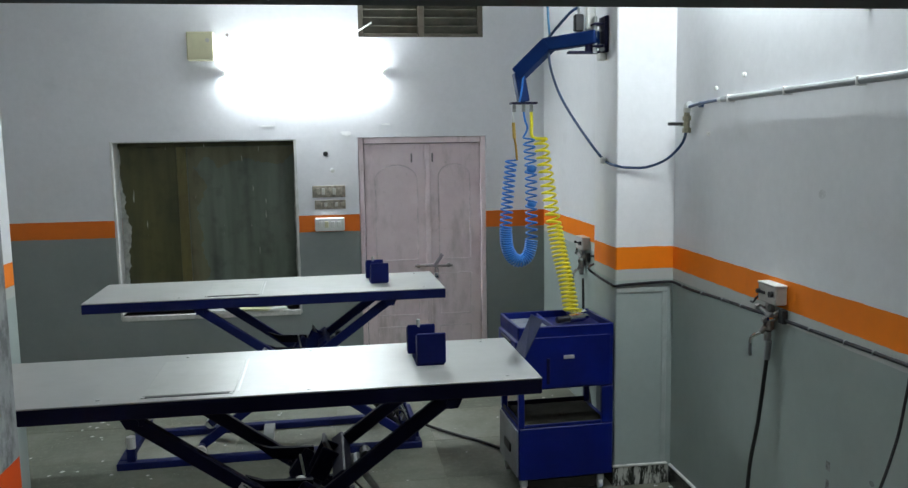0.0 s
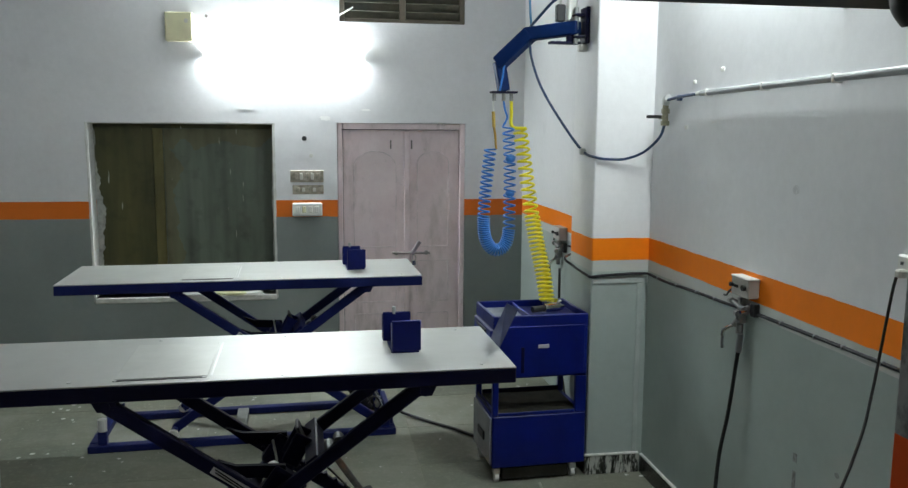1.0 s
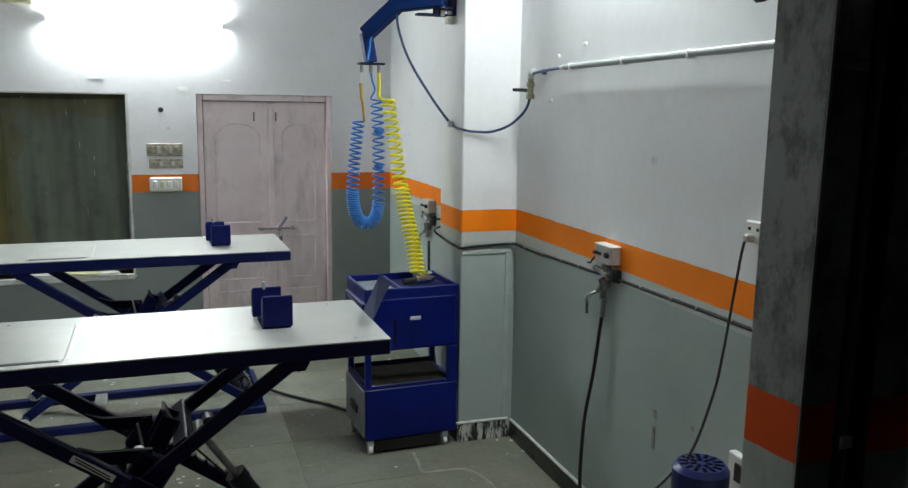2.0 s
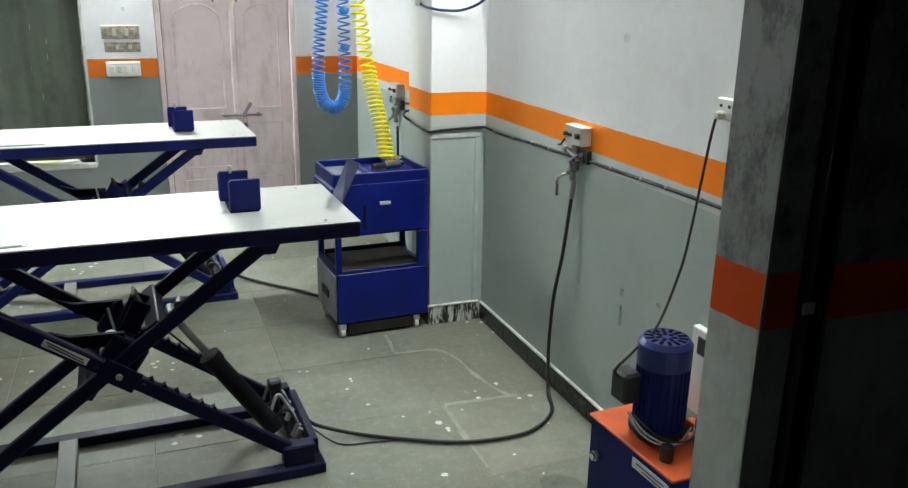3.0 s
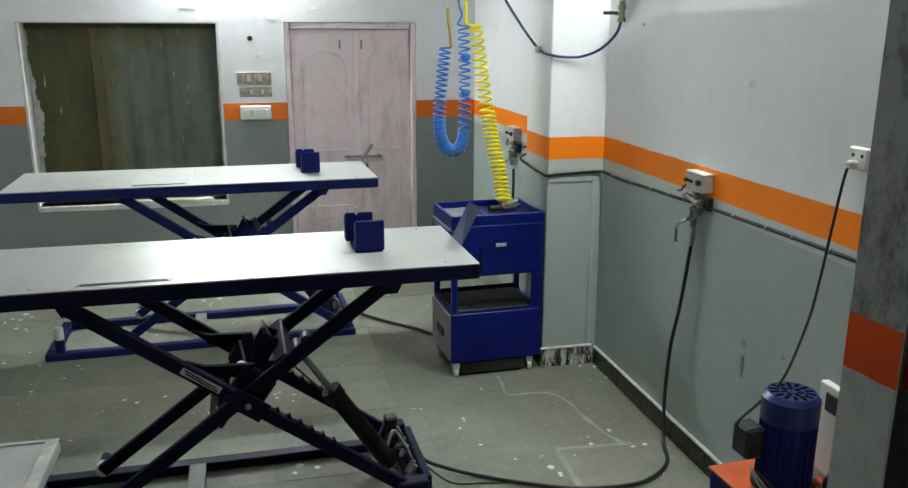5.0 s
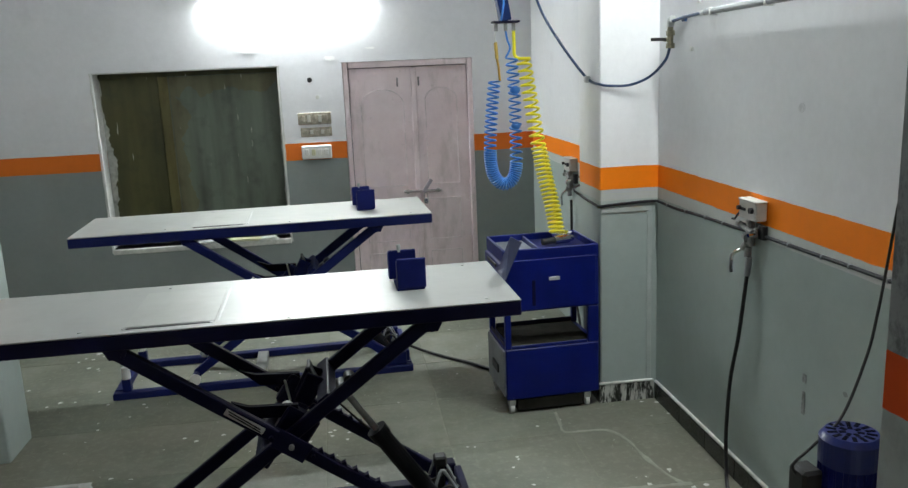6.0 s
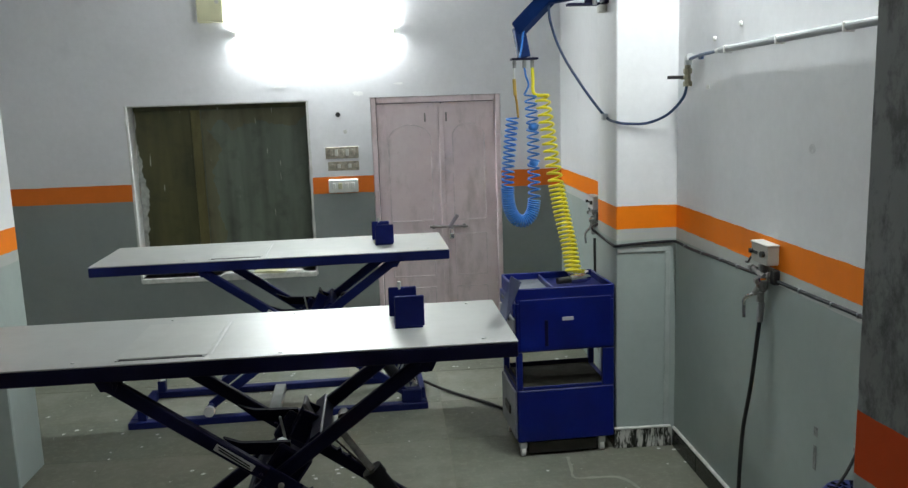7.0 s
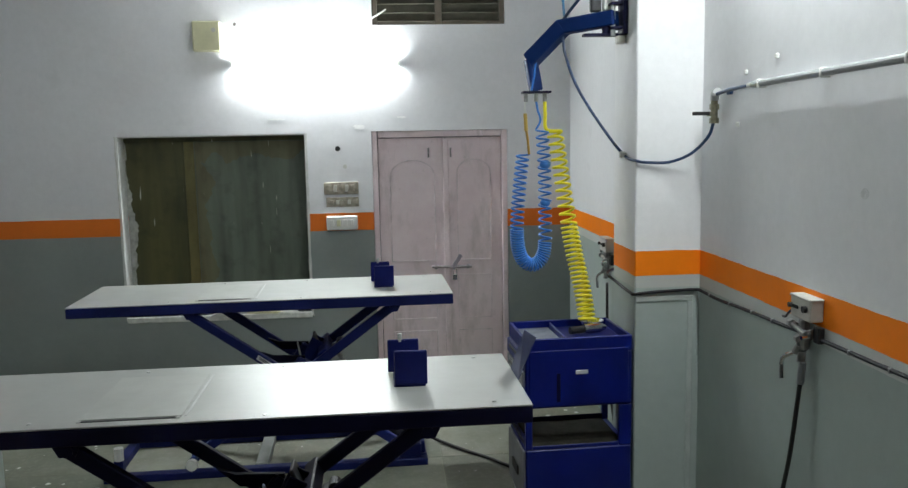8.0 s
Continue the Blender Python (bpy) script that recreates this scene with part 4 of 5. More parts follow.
# ---------- coiled air hoses ----------
t = thing("coiled_hose", "blue coiled air hose hanging in a loop from the boom", "air hose", pose(TIP.x, TIP.y, TIP.z), "coiled air hoses")
loc = lambda p: Vector(p) - TIP
CY = TIP.y
line = smooth_line([loc(p) for p in ((1.098, CY, 1.775), (1.078, CY, 1.60), (1.062, CY, 1.40), (1.068, CY, 1.275), (1.098, CY, 1.205), (1.145, CY, 1.182),
                                     (1.19, CY, 1.21), (1.212, CY, 1.285), (1.214, CY, 1.45), (1.212, CY, 1.70), (1.200, CY, 1.90))], 14)
n = len(line)
up, low, back = line[: int(n * 0.22)], line[int(n * 0.22) - 1 : int(n * 0.72)], line[int(n * 0.72) - 1 :]
helix = coil(up, 0.033, 13) + coil(low, 0.034, 30)[1:] + coil(back, 0.033, 15)[1:]
bm = sweep(B(), helix, 0.0056, 6)
part("coil", bm, M_COILBLUE, t, "blue coiled tubing")
part("tail", sweep(B(), smooth_line([helix[-1], loc((1.192, CY, 1.95)), loc((1.178, CY, 2.0)), loc((1.170, CY, 2.05))], 6), 0.006, 6), M_COILBLUE, t)
line = smooth_line([helix[0], loc((1.128, CY, 1.80)), loc((1.124, CY, 1.85)), loc((1.116, CY, 1.90))], 6)
part("grip", sweep(B(), line, 0.007, 8), M_REDPLASTIC, t, "amber coupling grip")
part("coupling", rod(B(), loc((1.116, CY, 1.895)), loc((1.111, CY, 1.985)), 0.010, 10), M_BRASS, t, "brass quick coupling")
part("short_line", sweep(B(), smooth_line([loc((1.111, CY, 1.985)), loc((1.109, CY, 2.02)), loc((1.115, CY, 2.05))], 6), 0.005, 6), M_WHITEPL, t)
for z, r in ((1.717, 0.030), (1.515, 0.028)):
    bm = B()
    bmesh.ops.create_uvsphere(bm, u_segments=14, v_segments=10, radius=r, matrix=Matrix.Translation(loc((1.214, CY - 0.01, z))) @ Matrix.Diagonal((1, 1, 0.85, 1)))
    for f in bm.faces:
        f.smooth = True
    part("knot", bm, M_COILBLUE, t, "bunched knot of blue tubing")

t = thing("coiled_hose", "yellow coiled air hose stretched down to the trolley tray", "air hose", pose(TIP.x, TIP.y, TIP.z), "coiled air hoses")
line = smooth_line([loc(p) for p in ((1.262, 4.70, 1.885), (1.283, 4.66, 1.70), (1.303, 4.615, 1.50), (1.330, 4.56, 1.28), (1.362, 4.50, 1.08), (1.378, 4.46, 0.93))], 14)
n = len(line)
helix = coil(line[: n // 2], 0.038, 12) + coil(line[n // 2 - 1 :], 0.040, 21)[1:]
part("coil", sweep(B(), helix, 0.0072, 6), M_COILYEL, t, "bright yellow coiled tubing")
part("tail", sweep(B(), smooth_line([loc((1.215, CY, 2.05)), loc((1.217, CY, 1.98)), loc((1.224, CY, 1.90)), helix[0]], 6), 0.010, 6), M_COILYEL, t)
part("tail_end", sweep(B(), smooth_line([helix[-1], loc((1.39, 4.43, 0.905)), loc((1.372, 4.40, 0.882))], 6), 0.006, 6), M_COILYEL, t)

# air tool lying in the tray
bm = B()
rod(bm, (-0.045, 0, 0.024), (0.045, 0.01, 0.024), 0.024, 16)
rod(bm, (0.045, 0.01, 0.024), (0.075, 0.013, 0.024), 0.024, 16, 0.012)
t = thing("air_tool", "small chrome air ratchet lying in the trolley tray", "air tool", pose(1.385, 4.385, 0.8805, 0, 0, 8))
part("body", bm, M_CHROME, t)
part("grip", rod(B(), (-0.12, -0.01, 0.022), (-0.046, 0, 0.024), 0.018, 12), M_BLACK, t)
bm = B()
bmesh.ops.create_cone(bm, cap_ends=True, segments=24, radius1=0.03, radius2=0.062, depth=0.05, matrix=Matrix.Translation((0, 0, 0.025)))
bmesh.ops.delete(bm, geom=[f for f in bm.faces if f.normal.z > 0.9], context="FACES_ONLY")
bmesh.ops.solidify(bm, geom=bm.faces[:], thickness=0.003)
ob = solid("parts_dish", bm, M_CHROME, "shiny steel parts dish in the trolley tray", "dish")
ob.matrix_world = pose(1.40, 4.455, 0.8805)

# ---------- air line: pipe, valve and slack hose ----------
t = thing("air_pipe", "grey plastic air pipe clipped along the side wall", "pipe", pose(XR, 3.6, 2.05))
o = Vector((XR, 3.6, 2.05))
part("pipe", rod(B(), (-0.024, 0.02, 0.004), (-0.024, -2.19, 0.028), 0.014, 12), M_PIPE, t)
part("reducer", rod(B(), (-0.024, 0.02, 0.004), (-0.024, 0.06, 0.003), 0.0115, 12), M_STEEL, t)
part("hose_tail", sweep(B(), smooth_line([(-0.024, 0.05, 0.003), (-0.028, 0.22, -0.004), (-0.03, 0.36, -0.014), (-0.03, 0.40, -0.02)], 6), 0.008), M_HOSEBLUE, t)
for y in (-0.05, -0.52, -0.98, -1.5, -2.0):
    bm = B()
    box(bm, (-0.040, y - 0.007, -0.014 - 0.011 * y), (0, y + 0.007, 0.020 - 0.011 * y), 0.004)
    part("pipe_clip", bm, M_WHITEPL, t)

M_OLDBRASS = plain("dull_brass", (0.30, 0.28, 0.20), 0.4, 0.8, vary=0.3, scale=60)
t = thing("ball_valve", "brass ball valve with black lever on the side wall", "valve", pose(XR, 4.0, 1.95))
part("body", rod(B(), (-0.028, 0, -0.035), (-0.028, 0, 0.085), 0.015, 14), M_OLDBRASS, t)
for z in (-0.03, 0.03):
    part("hex_nut", rod(B(), (-0.028, 0, z - 0.012), (-0.028, 0, z + 0.012), 0.021, 6), M_OLDBRASS, t)
part("elbow", sweep(B(), smooth_line([(-0.028, 0, 0.06), (-0.028, -0.006, 0.088), (-0.029, -0.035, 0.094)], 6), 0.019, 10), M_STEEL, t, "bright steel elbow")
part("spindle", rod(B(), (-0.028, 0, 0.0), (-0.056, 0.012, 0.0), 0.010, 10), M_OLDBRASS, t)
bm = B()
box(bm, (-0.125, 0.012, -0.006), (-0.045, 0.038, 0.010), 0.003, Matrix.Rotation(radians(18), 4, "Z"))
part("lever", bm, M_BLACK, t, "black-sleeved lever")
bm = B()
box(bm, (-0.014, -0.135, 0.078), (0, -0.095, 0.106), 0.003)
part("wall_saddle", bm, M_HOSEBLUE, t)

t = thing("air_hose", "dark blue air hose sagging from boom to valve", "air hose", pose(PIER_X, 4.40, 1.75))
o = Vector((PIER_X, 4.40, 1.75))
line = smooth_line([Vector(p) - o for p in ((1.285, 4.60, 2.37), (1.292, 4.575, 2.27), (1.335, 4.53, 2.12), (1.42, 4.46, 1.95), (1.533, 4.385, 1.775), (1.552, 4.20, 1.742),
                                            (1.62, 4.186, 1.733), (1.70, 4.165, 1.736), (1.775, 4.10, 1.775), (1.825, 4.03, 1.85), (1.838, 4.0, 1.92))], 10)
part("hose", sweep(B(), line, 0.0072), M_HOSEBLUE, t)
bm = B()
box(bm, (-0.03, -0.045, 0.0), (-0.001, -0.005, 0.035), 0.006)
part("hose_clip", bm, M_STEEL, t, "steel hose clip on the pier corner")


# ---------- control boxes on the wall ----------
def control_box(m, lever_len):
    t = thing("control_box", "grey steel control box with air taps on the wall", "control box", m, "control boxes")
    bm = B()
    box(bm, (-0.062, -0.085, 0.0), (0, 0.085, 0.095), 0.006)
    body = part("body", bm, M_GREYBOX, t)
    bm = B()
    box(bm, (-0.066, -0.088, 0.088), (0.0, 0.088, 0.100), 0.004)
    part("cover", bm, M_GREYBOX, body)
    for y, z, r in ((-0.052, 0.052, 0.015), (0.07, 0.05, 0.011)):
        part("knob", rod(B(), (-0.078, y, z), (-0.0625, y, z), r, 12), M_BLACK, body)
    part("cable_gland", rod(B(), (-0.03, 0.085, 0.03), (-0.03, 0.112, 0.025), 0.011, 10), M_BLACK, body)
    # black slot on the front of the box
    bm = B()
    box(bm, (-0.066, 0.012, 0.040), (-0.0625, 0.056, 0.056), 0.001)
    part("face_slot", bm, M_BLACK, body)
    bm = B()
    box(bm, (-0.044, 0.008, -0.148), (-0.006, 0.052, -0.004), 0.010)
    man = part("air_manifold", bm, M_CAST, t, "grey cast air manifold")
    for y, z in ((0.085, -0.045), (-0.030, -0.070)):
        part("tap", rod(B(), (-0.04, y - 0.020, z), (-0.04, y + 0.020, z), 0.015, 12), M_CAST, man)
    part("outlet", rod(B(), (-0.03, 0.04, -0.20), (-0.03, 0.035, -0.1505), 0.018, 12), M_CAST, man)
    part("elbow", rod(B(), (-0.045, 0.100, -0.040), (-0.052, -0.03, -0.062), 0.011, 10), M_CAST, man)
    for y, z in ((0.098, -0.040), (-0.028, -0.062), (0.03, -0.095)):
        part("hex_nut", rod(B(), (-0.050, y - 0.011, z), (-0.050, y + 0.011, z + 0.002), 0.018, 6), M_CAST, man)
    part("bleed_screw", rod(B(), (-0.046, -0.05, -0.068), (-0.078, -0.052, -0.070), 0.010, 8), M_CHROME, man)
    part("elbow", rod(B(), (-0.03, -0.012, -0.06), (-0.03, -0.055, -0.045), 0.012, 10), M_CAST, man)
    line = smooth_line([(-0.04, 0.05, -0.155), (-0.058, 0.09, -0.178), (-0.066, 0.128, -0.205), (-0.066, 0.14, -0.235)], 6)
    lever = part("tap_lever", sweep(B(), line, 0.010, 8), M_CHROME, man)
    line = smooth_line([(-0.066, 0.139, -0.228), (-0.064, 0.147, -0.228 - 0.4 * lever_len), (-0.060, 0.15, -0.228 - 0.75 * lever_len)], 6)
    part("lever_sleeve", sweep(B(), line, 0.0085, 8), M_ENDGREY, lever, "grey lever sleeve")
    part("tap_neck", rod(B(), (-0.04, 0.03, -0.12), (-0.045, 0.062, -0.16), 0.017, 10), M_CAST, man)
    bm = B()
    box(bm, (-0.03, -0.10, -0.09), (-0.001, -0.055, -0.02), 0.004)
    part("junction", bm, M_BLACK, t)
    part("lead", sweep(B(), smooth_line([(-0.03, 0.112, 0.025), (-0.03, 0.16, -0.005), (-0.018, 0.21, -0.035), (-0.012, 0.25, -0.042)], 6), 0.006, 6), M_BLACK, t)
    return t


control_box(pose(XR, 3.133, 1.212) @ Matrix.Scale(0.82, 4), 0.10)
control_box(pose(XF, 5.52, 1.13) @ Matrix.Scale(0.9, 4), 0.08)

# ---------- wall cable ----------
t = thing("wall_cable", "black cable clipped along the wall below the orange band", "cable", pose(XR, 4.2, 1.12))
o = Vector((XR, 4.2, 1.12))
pts = [(XF - 0.01, 5.40, 1.10), (XF - 0.02, 5.0, 1.14), (PIER_X - 0.02, 4.62, 1.15), (PIER_X - 0.010, 4.50, 1.118), (PIER_X - 0.010, 4.25, 1.108), (PIER_X - 0.006, 4.198, 1.108), (PIER_X + 0.06, 4.196, 1.114),
       (1.75, 4.196, 1.120), (1.84, 4.192, 1.122), (1.856, 4.16, 1.121), (1.856, 3.95, 1.119), (1.856, 3.7, 1.131), (1.856, 3.5, 1.138), (1.856, 3.34, 1.142), (1.856, 3.15, 1.150),
       (1.856, 2.98, 1.154), (1.856, 2.75, 1.158), (1.856, 2.43, 1.164), (1.856, 2.0, 1.166), (1.856, 1.41, 1.168)]
part("cable", sweep(B(), smooth_line([Vector(p) - o for p in pts], 6), 0.0074, 7), M_RAMBLACK, t)
for y, z in ((4.05, 1.120), (3.82, 1.124), (3.6, 1.135), (3.42, 1.140), (2.88, 1.156), (2.66, 1.159), (2.5, 1.163), (2.3, 1.165)):
    bm = B()
    box(bm, (-0.018, y - 0.004 - o.y, z - 0.009 - o.z), (0, y + 0.004 - o.y, z + 0.009 - o.z), 0.002)
    part("cable_clip", bm, M_PIPE, t)
# painted-over casing on the pier
for lo, hi in (((1.806, 4.1985, 0.122), (1.834, 4.2055, 1.068)), ((PIER_X + 0.004, 4.1995, 1.0685), (1.834, 4.2055, 1.094))):
    bm = B()
    box(bm, lo, hi, 0.003)
    solid("conduit_casing", bm, plain("painted_casing", (0.43, 0.475, 0.455), 0.6), "flat cable casing painted grey on the pier", "conduit")

# ---------- hydraulic hoses on wall and floor ----------
t = thing("hydraulic_hose", "black hydraulic hose hanging from the wall and lying on the floor", "hose", pose(1.8, 3.1, 0))
o = Vector((1.8, 3.1, 0))
pts = [(1.840, 3.150, 1.045), (1.836, 3.158, 0.95), (1.820, 3.178, 0.70), (1.808, 3.215, 0.49), (1.80, 3.222, 0.25), (1.80, 3.212, 0.11), (1.785, 3.17, 0.03), (1.73, 3.03, 0.013), (1.60, 2.92, 0.013),
       (1.46, 2.888, 0.013), (1.25, 2.915, 0.013), (1.05, 3.005, 0.013), (0.85, 3.12, 0.016), (0.70, 3.18, 0.05), (0.64, 3.19, 0.09)]
part("hose", sweep(B(), smooth_line([Vector(p) - o for p in pts], 10), 0.0085), M_BLACK, t)
part("ferrule", rod(B(), Vector((1.840, 3.149, 1.05)) - o, Vector((1.837, 3.156, 0.97)) - o, 0.0135, 12), M_ENDGREY, t)
t = thing("hydraulic_hose", "thin black return line lying on the floor beside the lift", "hose", pose(1.0, 3.0, 0))
o = Vector((1.0, 3.0, 0))
part("hose", sweep(B(), smooth_line([Vector(p) - o for p in ((0.66, 3.16, 0.06), (0.76, 3.08, 0.008), (0.90, 3.05, 0.006), (1.02, 3.03, 0.006))], 8), 0.004, 6), M_BLACK, t)
t = thing("hydraulic_hose", "black hydraulic hose from the far lift to behind the trolley", "hose", pose(0.9, 5.0, 0))
o = Vector((0.9, 5.0, 0))
pts = [(0.555, 5.30, 0.06), (0.66, 5.26, 0.02), (0.80, 5.11, 0.012), (0.93, 4.97, 0.012), (1.06, 4.80, 0.012), (1.20, 4.70, 0.012), (1.45, 4.72, 0.012), (1.66, 4.86, 0.014), (1.735, 5.2, 0.05), (1.755, 5.45, 0.4), (1.758, 5.50, 0.93)]
part("hose", sweep(B(), smooth_line([Vector(p) - o for p in pts], 8), 0.0095), M_BLACK, t)


# ---------- power pack ----------
def power_pack(m):
    """Oil tank with a motor on top; local x away from the aisle, y along the wall."""
    t = thing("power_pack", "blue hydraulic power pack with orange lid and upright motor", "power pack", m)
    w, d, h = 0.275, 0.462, 0.390
    bm = B()
    box(bm, (0, 0, 0.02), (w, d, h - 0.012), 0.004)
    tank = part("tank", bm, M_NAVY, t)
    bm = B()
    box(bm, (-0.006, -0.006, h - 0.0115), (w + 0.006, d + 0.006, h), 0.003)
    part("lid", bm, M_ORANGEPAINT, t, "orange painted lid")
    for x in (0.02, w - 0.04):
        for y in (0.02, d - 0.04):
            bm = B()
            box(bm, (x, y, 0), (x + 0.02, y + 0.02, 0.0195), 0.002)
            part("foot", bm, M_BLACK, t)
    bm = B()
    box(bm, (-0.004, 0.016, h - 0.068), (-0.0005, 0.205, h - 0.030), 0.001)
    plate = part("name_plate", bm, M_SILVER, tank, "pale printed plate")
    for k in range(2):
        bm = B()
        box(bm, (-0.006, 0.036, h - 0.045 - 0.013 * k), (-0.0045, 0.18 - 0.03 * k, h - 0.041 - 0.013 * k), 0)
        part("print_bar", bm, M_BLACK, plate)
    part("plug", rod(B(), (-0.022, d - 0.05, 0.245), (-0.0005, d - 0.05, 0.245), 0.014, 12), M_CHROME, tank)
    part("plug_nut", rod(B(), (-0.012, d - 0.05, 0.245), (-0.0005, d - 0.05, 0.245), 0.020, 6), M_STEEL, tank)
    # motor
    cx, cy, r, z0, z1 = 0.125, 0.249, 0.084, h + 0.045, 0.752
    bm = B()
    rod(bm, (cx, cy, z0), (cx, cy, z1 - 0.08), r, 40)
    motor = part("motor", bm, M_NAVY, t, "blue electric motor")
    for k in range(26):
        a = 2 * math.pi * k / 26
        bm = B()
        box(bm, (r - 0.002, -0.003, z0 + 0.02), (r + 0.005, 0.003, z1 - 0.0955), 0.001, Matrix.Translation((cx, cy, 0)) @ Matrix.Rotation(a, 4, "Z"))
        part("fin", bm, M_NAVY, motor)
    bm = B()
    rod(bm, (cx, cy, z1 - 0.095), (cx, cy, z1 - 0.018), r + 0.006, 40)
    rod(bm, (cx, cy, z1 - 0.018), (cx, cy, z1), r + 0.006, 40, r - 0.008)
    cowl = part("fan_cowl", bm, M_COWL, motor)
    for ring, count, half, wide in ((0.026, 7, 0.010, 0.0065), (0.056, 14, 0.015, 0.0062)):
        for k in range(count):
            a = 2 * math.pi * k / count
            bm = B()
            box(bm, (ring - half, -wide, z1 + 0.0002), (ring + half, wide, z1 + 0.0014), 0, Matrix.Translation((cx, cy, 0)) @ Matrix.Rotation(a + 0.2, 4, "Z"))
            part("grille_slot", bm, M_SLOT, cowl)
    bm = B()
    rod(bm, (cx, cy, h), (cx, cy, z0 - 0.015), r * 0.9, 24)
    rod(bm, (cx, cy, z0 - 0.0145), (cx, cy, z0), r + 0.016, 24)
    part("flange", bm, M_BLACK, motor)
    bm = B()
    box(bm, (cx - r - 0.065, cy + 0.0, 0.525), (cx - r + 0.004, cy + 0.085, 0.635), 0.01)
    part("terminal_box", bm, M_BLACK, motor, "black terminal box")
    part("breather", rod(B(), (0.053, 0.105, h), (0.053, 0.105, h + 0.05), 0.022, 14), M_BLACK, t, "black filler cap")
    bm = B()
    box(bm, (0.195, 0.085, h), (0.255, 0.155, h + 0.10), 0.008)
    part("valve_block", bm, M_BLACK, t)
    part("solenoid", rod(B(), (0.225, 0.156, h + 0.045), (0.225, 0.205, h + 0.045), 0.024, 14), M_ORANGEPAINT, t)
    for k in range(3):
        a0 = 2.9 + 0.25 * k
        pts = [(cx + (r + 0.03 + 0.012 * k) * math.cos(a), cy + (r + 0.03 + 0.012 * k) * math.sin(a), h + 0.10 - 0.075 * math.sin((a - a0) * 1.1) + 0.01 * k) for a in (a0, a0 + 0.6, a0 + 1.2, a0 + 1.8, a0 + 2.4)]
        part("wire", sweep(B(), smooth_line(pts, 6), 0.0035, 6), M_SILVER if k < 2 else M_BLACK, t)
    return t


power_pack(pose(1.548, 1.895, 0, 0, 0, 3.0))

# ---------- wall socket, its lead and the grey panel ----------
t = thing("wall_socket", "white wall socket with a plug pushed in", "socket", pose(XR, 2.215, 1.45))
bm = B()
box(bm, (-0.022, -0.045, 0), (0, 0.042, 0.07), 0.005)
face = part("face_plate", bm, M_WHITEPL, t)
for y in (-0.022, 0.018):
    bm = B()
    box(bm, (-0.0235, y - 0.006, 0.04), (-0.0222, y + 0.006, 0.05), 0)
    part("pin_hole", bm, M_BLACK, face)
bm = B()
box(bm, (-0.052, -0.014, 0.004), (-0.0225, 0.014, 0.030), 0.006)
part("plug", bm, M_GREYBOX, t)
t = thing("power_lead", "black power lead hanging from socket to motor", "cable", pose(1.7, 2.2, 0.8))
o = Vector((1.7, 2.2, 0.8))
pts = [(1.815, 2.217, 1.455), (1.815, 2.23, 1.40), (1.82, 2.265, 1.22), (1.795, 2.257, 1.08), (1.755, 2.238, 0.95), (1.66, 2.20, 0.78), (1.56, 2.185, 0.70), (1.498, 2.185, 0.645), (1.52, 2.19, 0.60)]
part("lead", sweep(B(), smooth_line([Vector(p) - o for p in pts], 10), 0.0048), M_BLACK, t)
t = thing("wall_panel", "pale grey cable panel with a black square on the side wall", "panel", pose(XR, 2.16, 0.42))
bm = B()
box(bm, (-0.03, -0.11, 0), (0, 0.085, 0.315), 0.004)
part("board", bm, M_WHITEPL, t)
bm = B()
box(bm, (-0.036, -0.06, 0.225), (-0.0305, 0.045, 0.29), 0.003)
part("black_square", bm, M_BLACK, t)

# ---------- electrics on the back wall ----------
t = thing("switchboard", "white plastic switchboard on the orange band", "switch", pose(0.024, YB, 1.185))
bm = B()
box(bm, (-0.118, -0.045, 0), (0.118, 0, 0.108), 0.008)
body = part("body", bm, M_WHITEPL, t)
for k in range(4):
    bm = B()
    box(bm, (-0.09 + 0.05 * k, -0.052, 0.03), (-0.06 + 0.05 * k, -0.0455, 0.08), 0.003)
    part("rocker", bm, M_WHITEPL if k != 1 else M_CREAM, body)
grime = plain("old_metal_plate", (0.30, 0.27, 0.22), 0.6, vary=0.5, scale=28, wear=(0.62, 0.60, 0.55))
for x0, x1, z0, z1 in ((-0.105, 0.155, 1.455, 1.548), (-0.09, 0.155, 1.36, 1.432)):
    t = thing("fuse_plate", "stained metal fuse plate on the back wall", "fuse plate", pose((x0 + x1) / 2, YB, z0), "fuse plates")
    w, h = (x1 - x0) / 2, z1 - z0
    bm = B()
    box(bm, (-w, -0.014, 0), (w, 0, h), 0.003)
    p = part("plate", bm, grime, t)
    for k in range(5):
        bm = B()
        box(bm, (-w + 0.03 + 0.043 * k, -0.02, 0.02), (-w + 0.055 + 0.043 * k, -0.0145, h - 0.02), 0.002)
        part("fuse_slot", bm, M_GREYBOX if k % 2 else grime, p)
t = thing("junction_box", "cream junction box high on the back wall", "junction box", pose(-0.905, YB, 2.525))
bm = B()
box(bm, (-0.10, -0.075, 0), (0.10, 0, 0.215), 0.008)
body = part("body", bm, M_CREAM, t)
part("knockout", rod(B(), (0.055, -0.079, 0.15), (0.055, -0.0755, 0.15), 0.016, 14), M_GREYBOX, body)
t = thing("lamp_wire", "white wire from the tube light to the ventilator", "cable", pose(0.2, YB, 2.6))
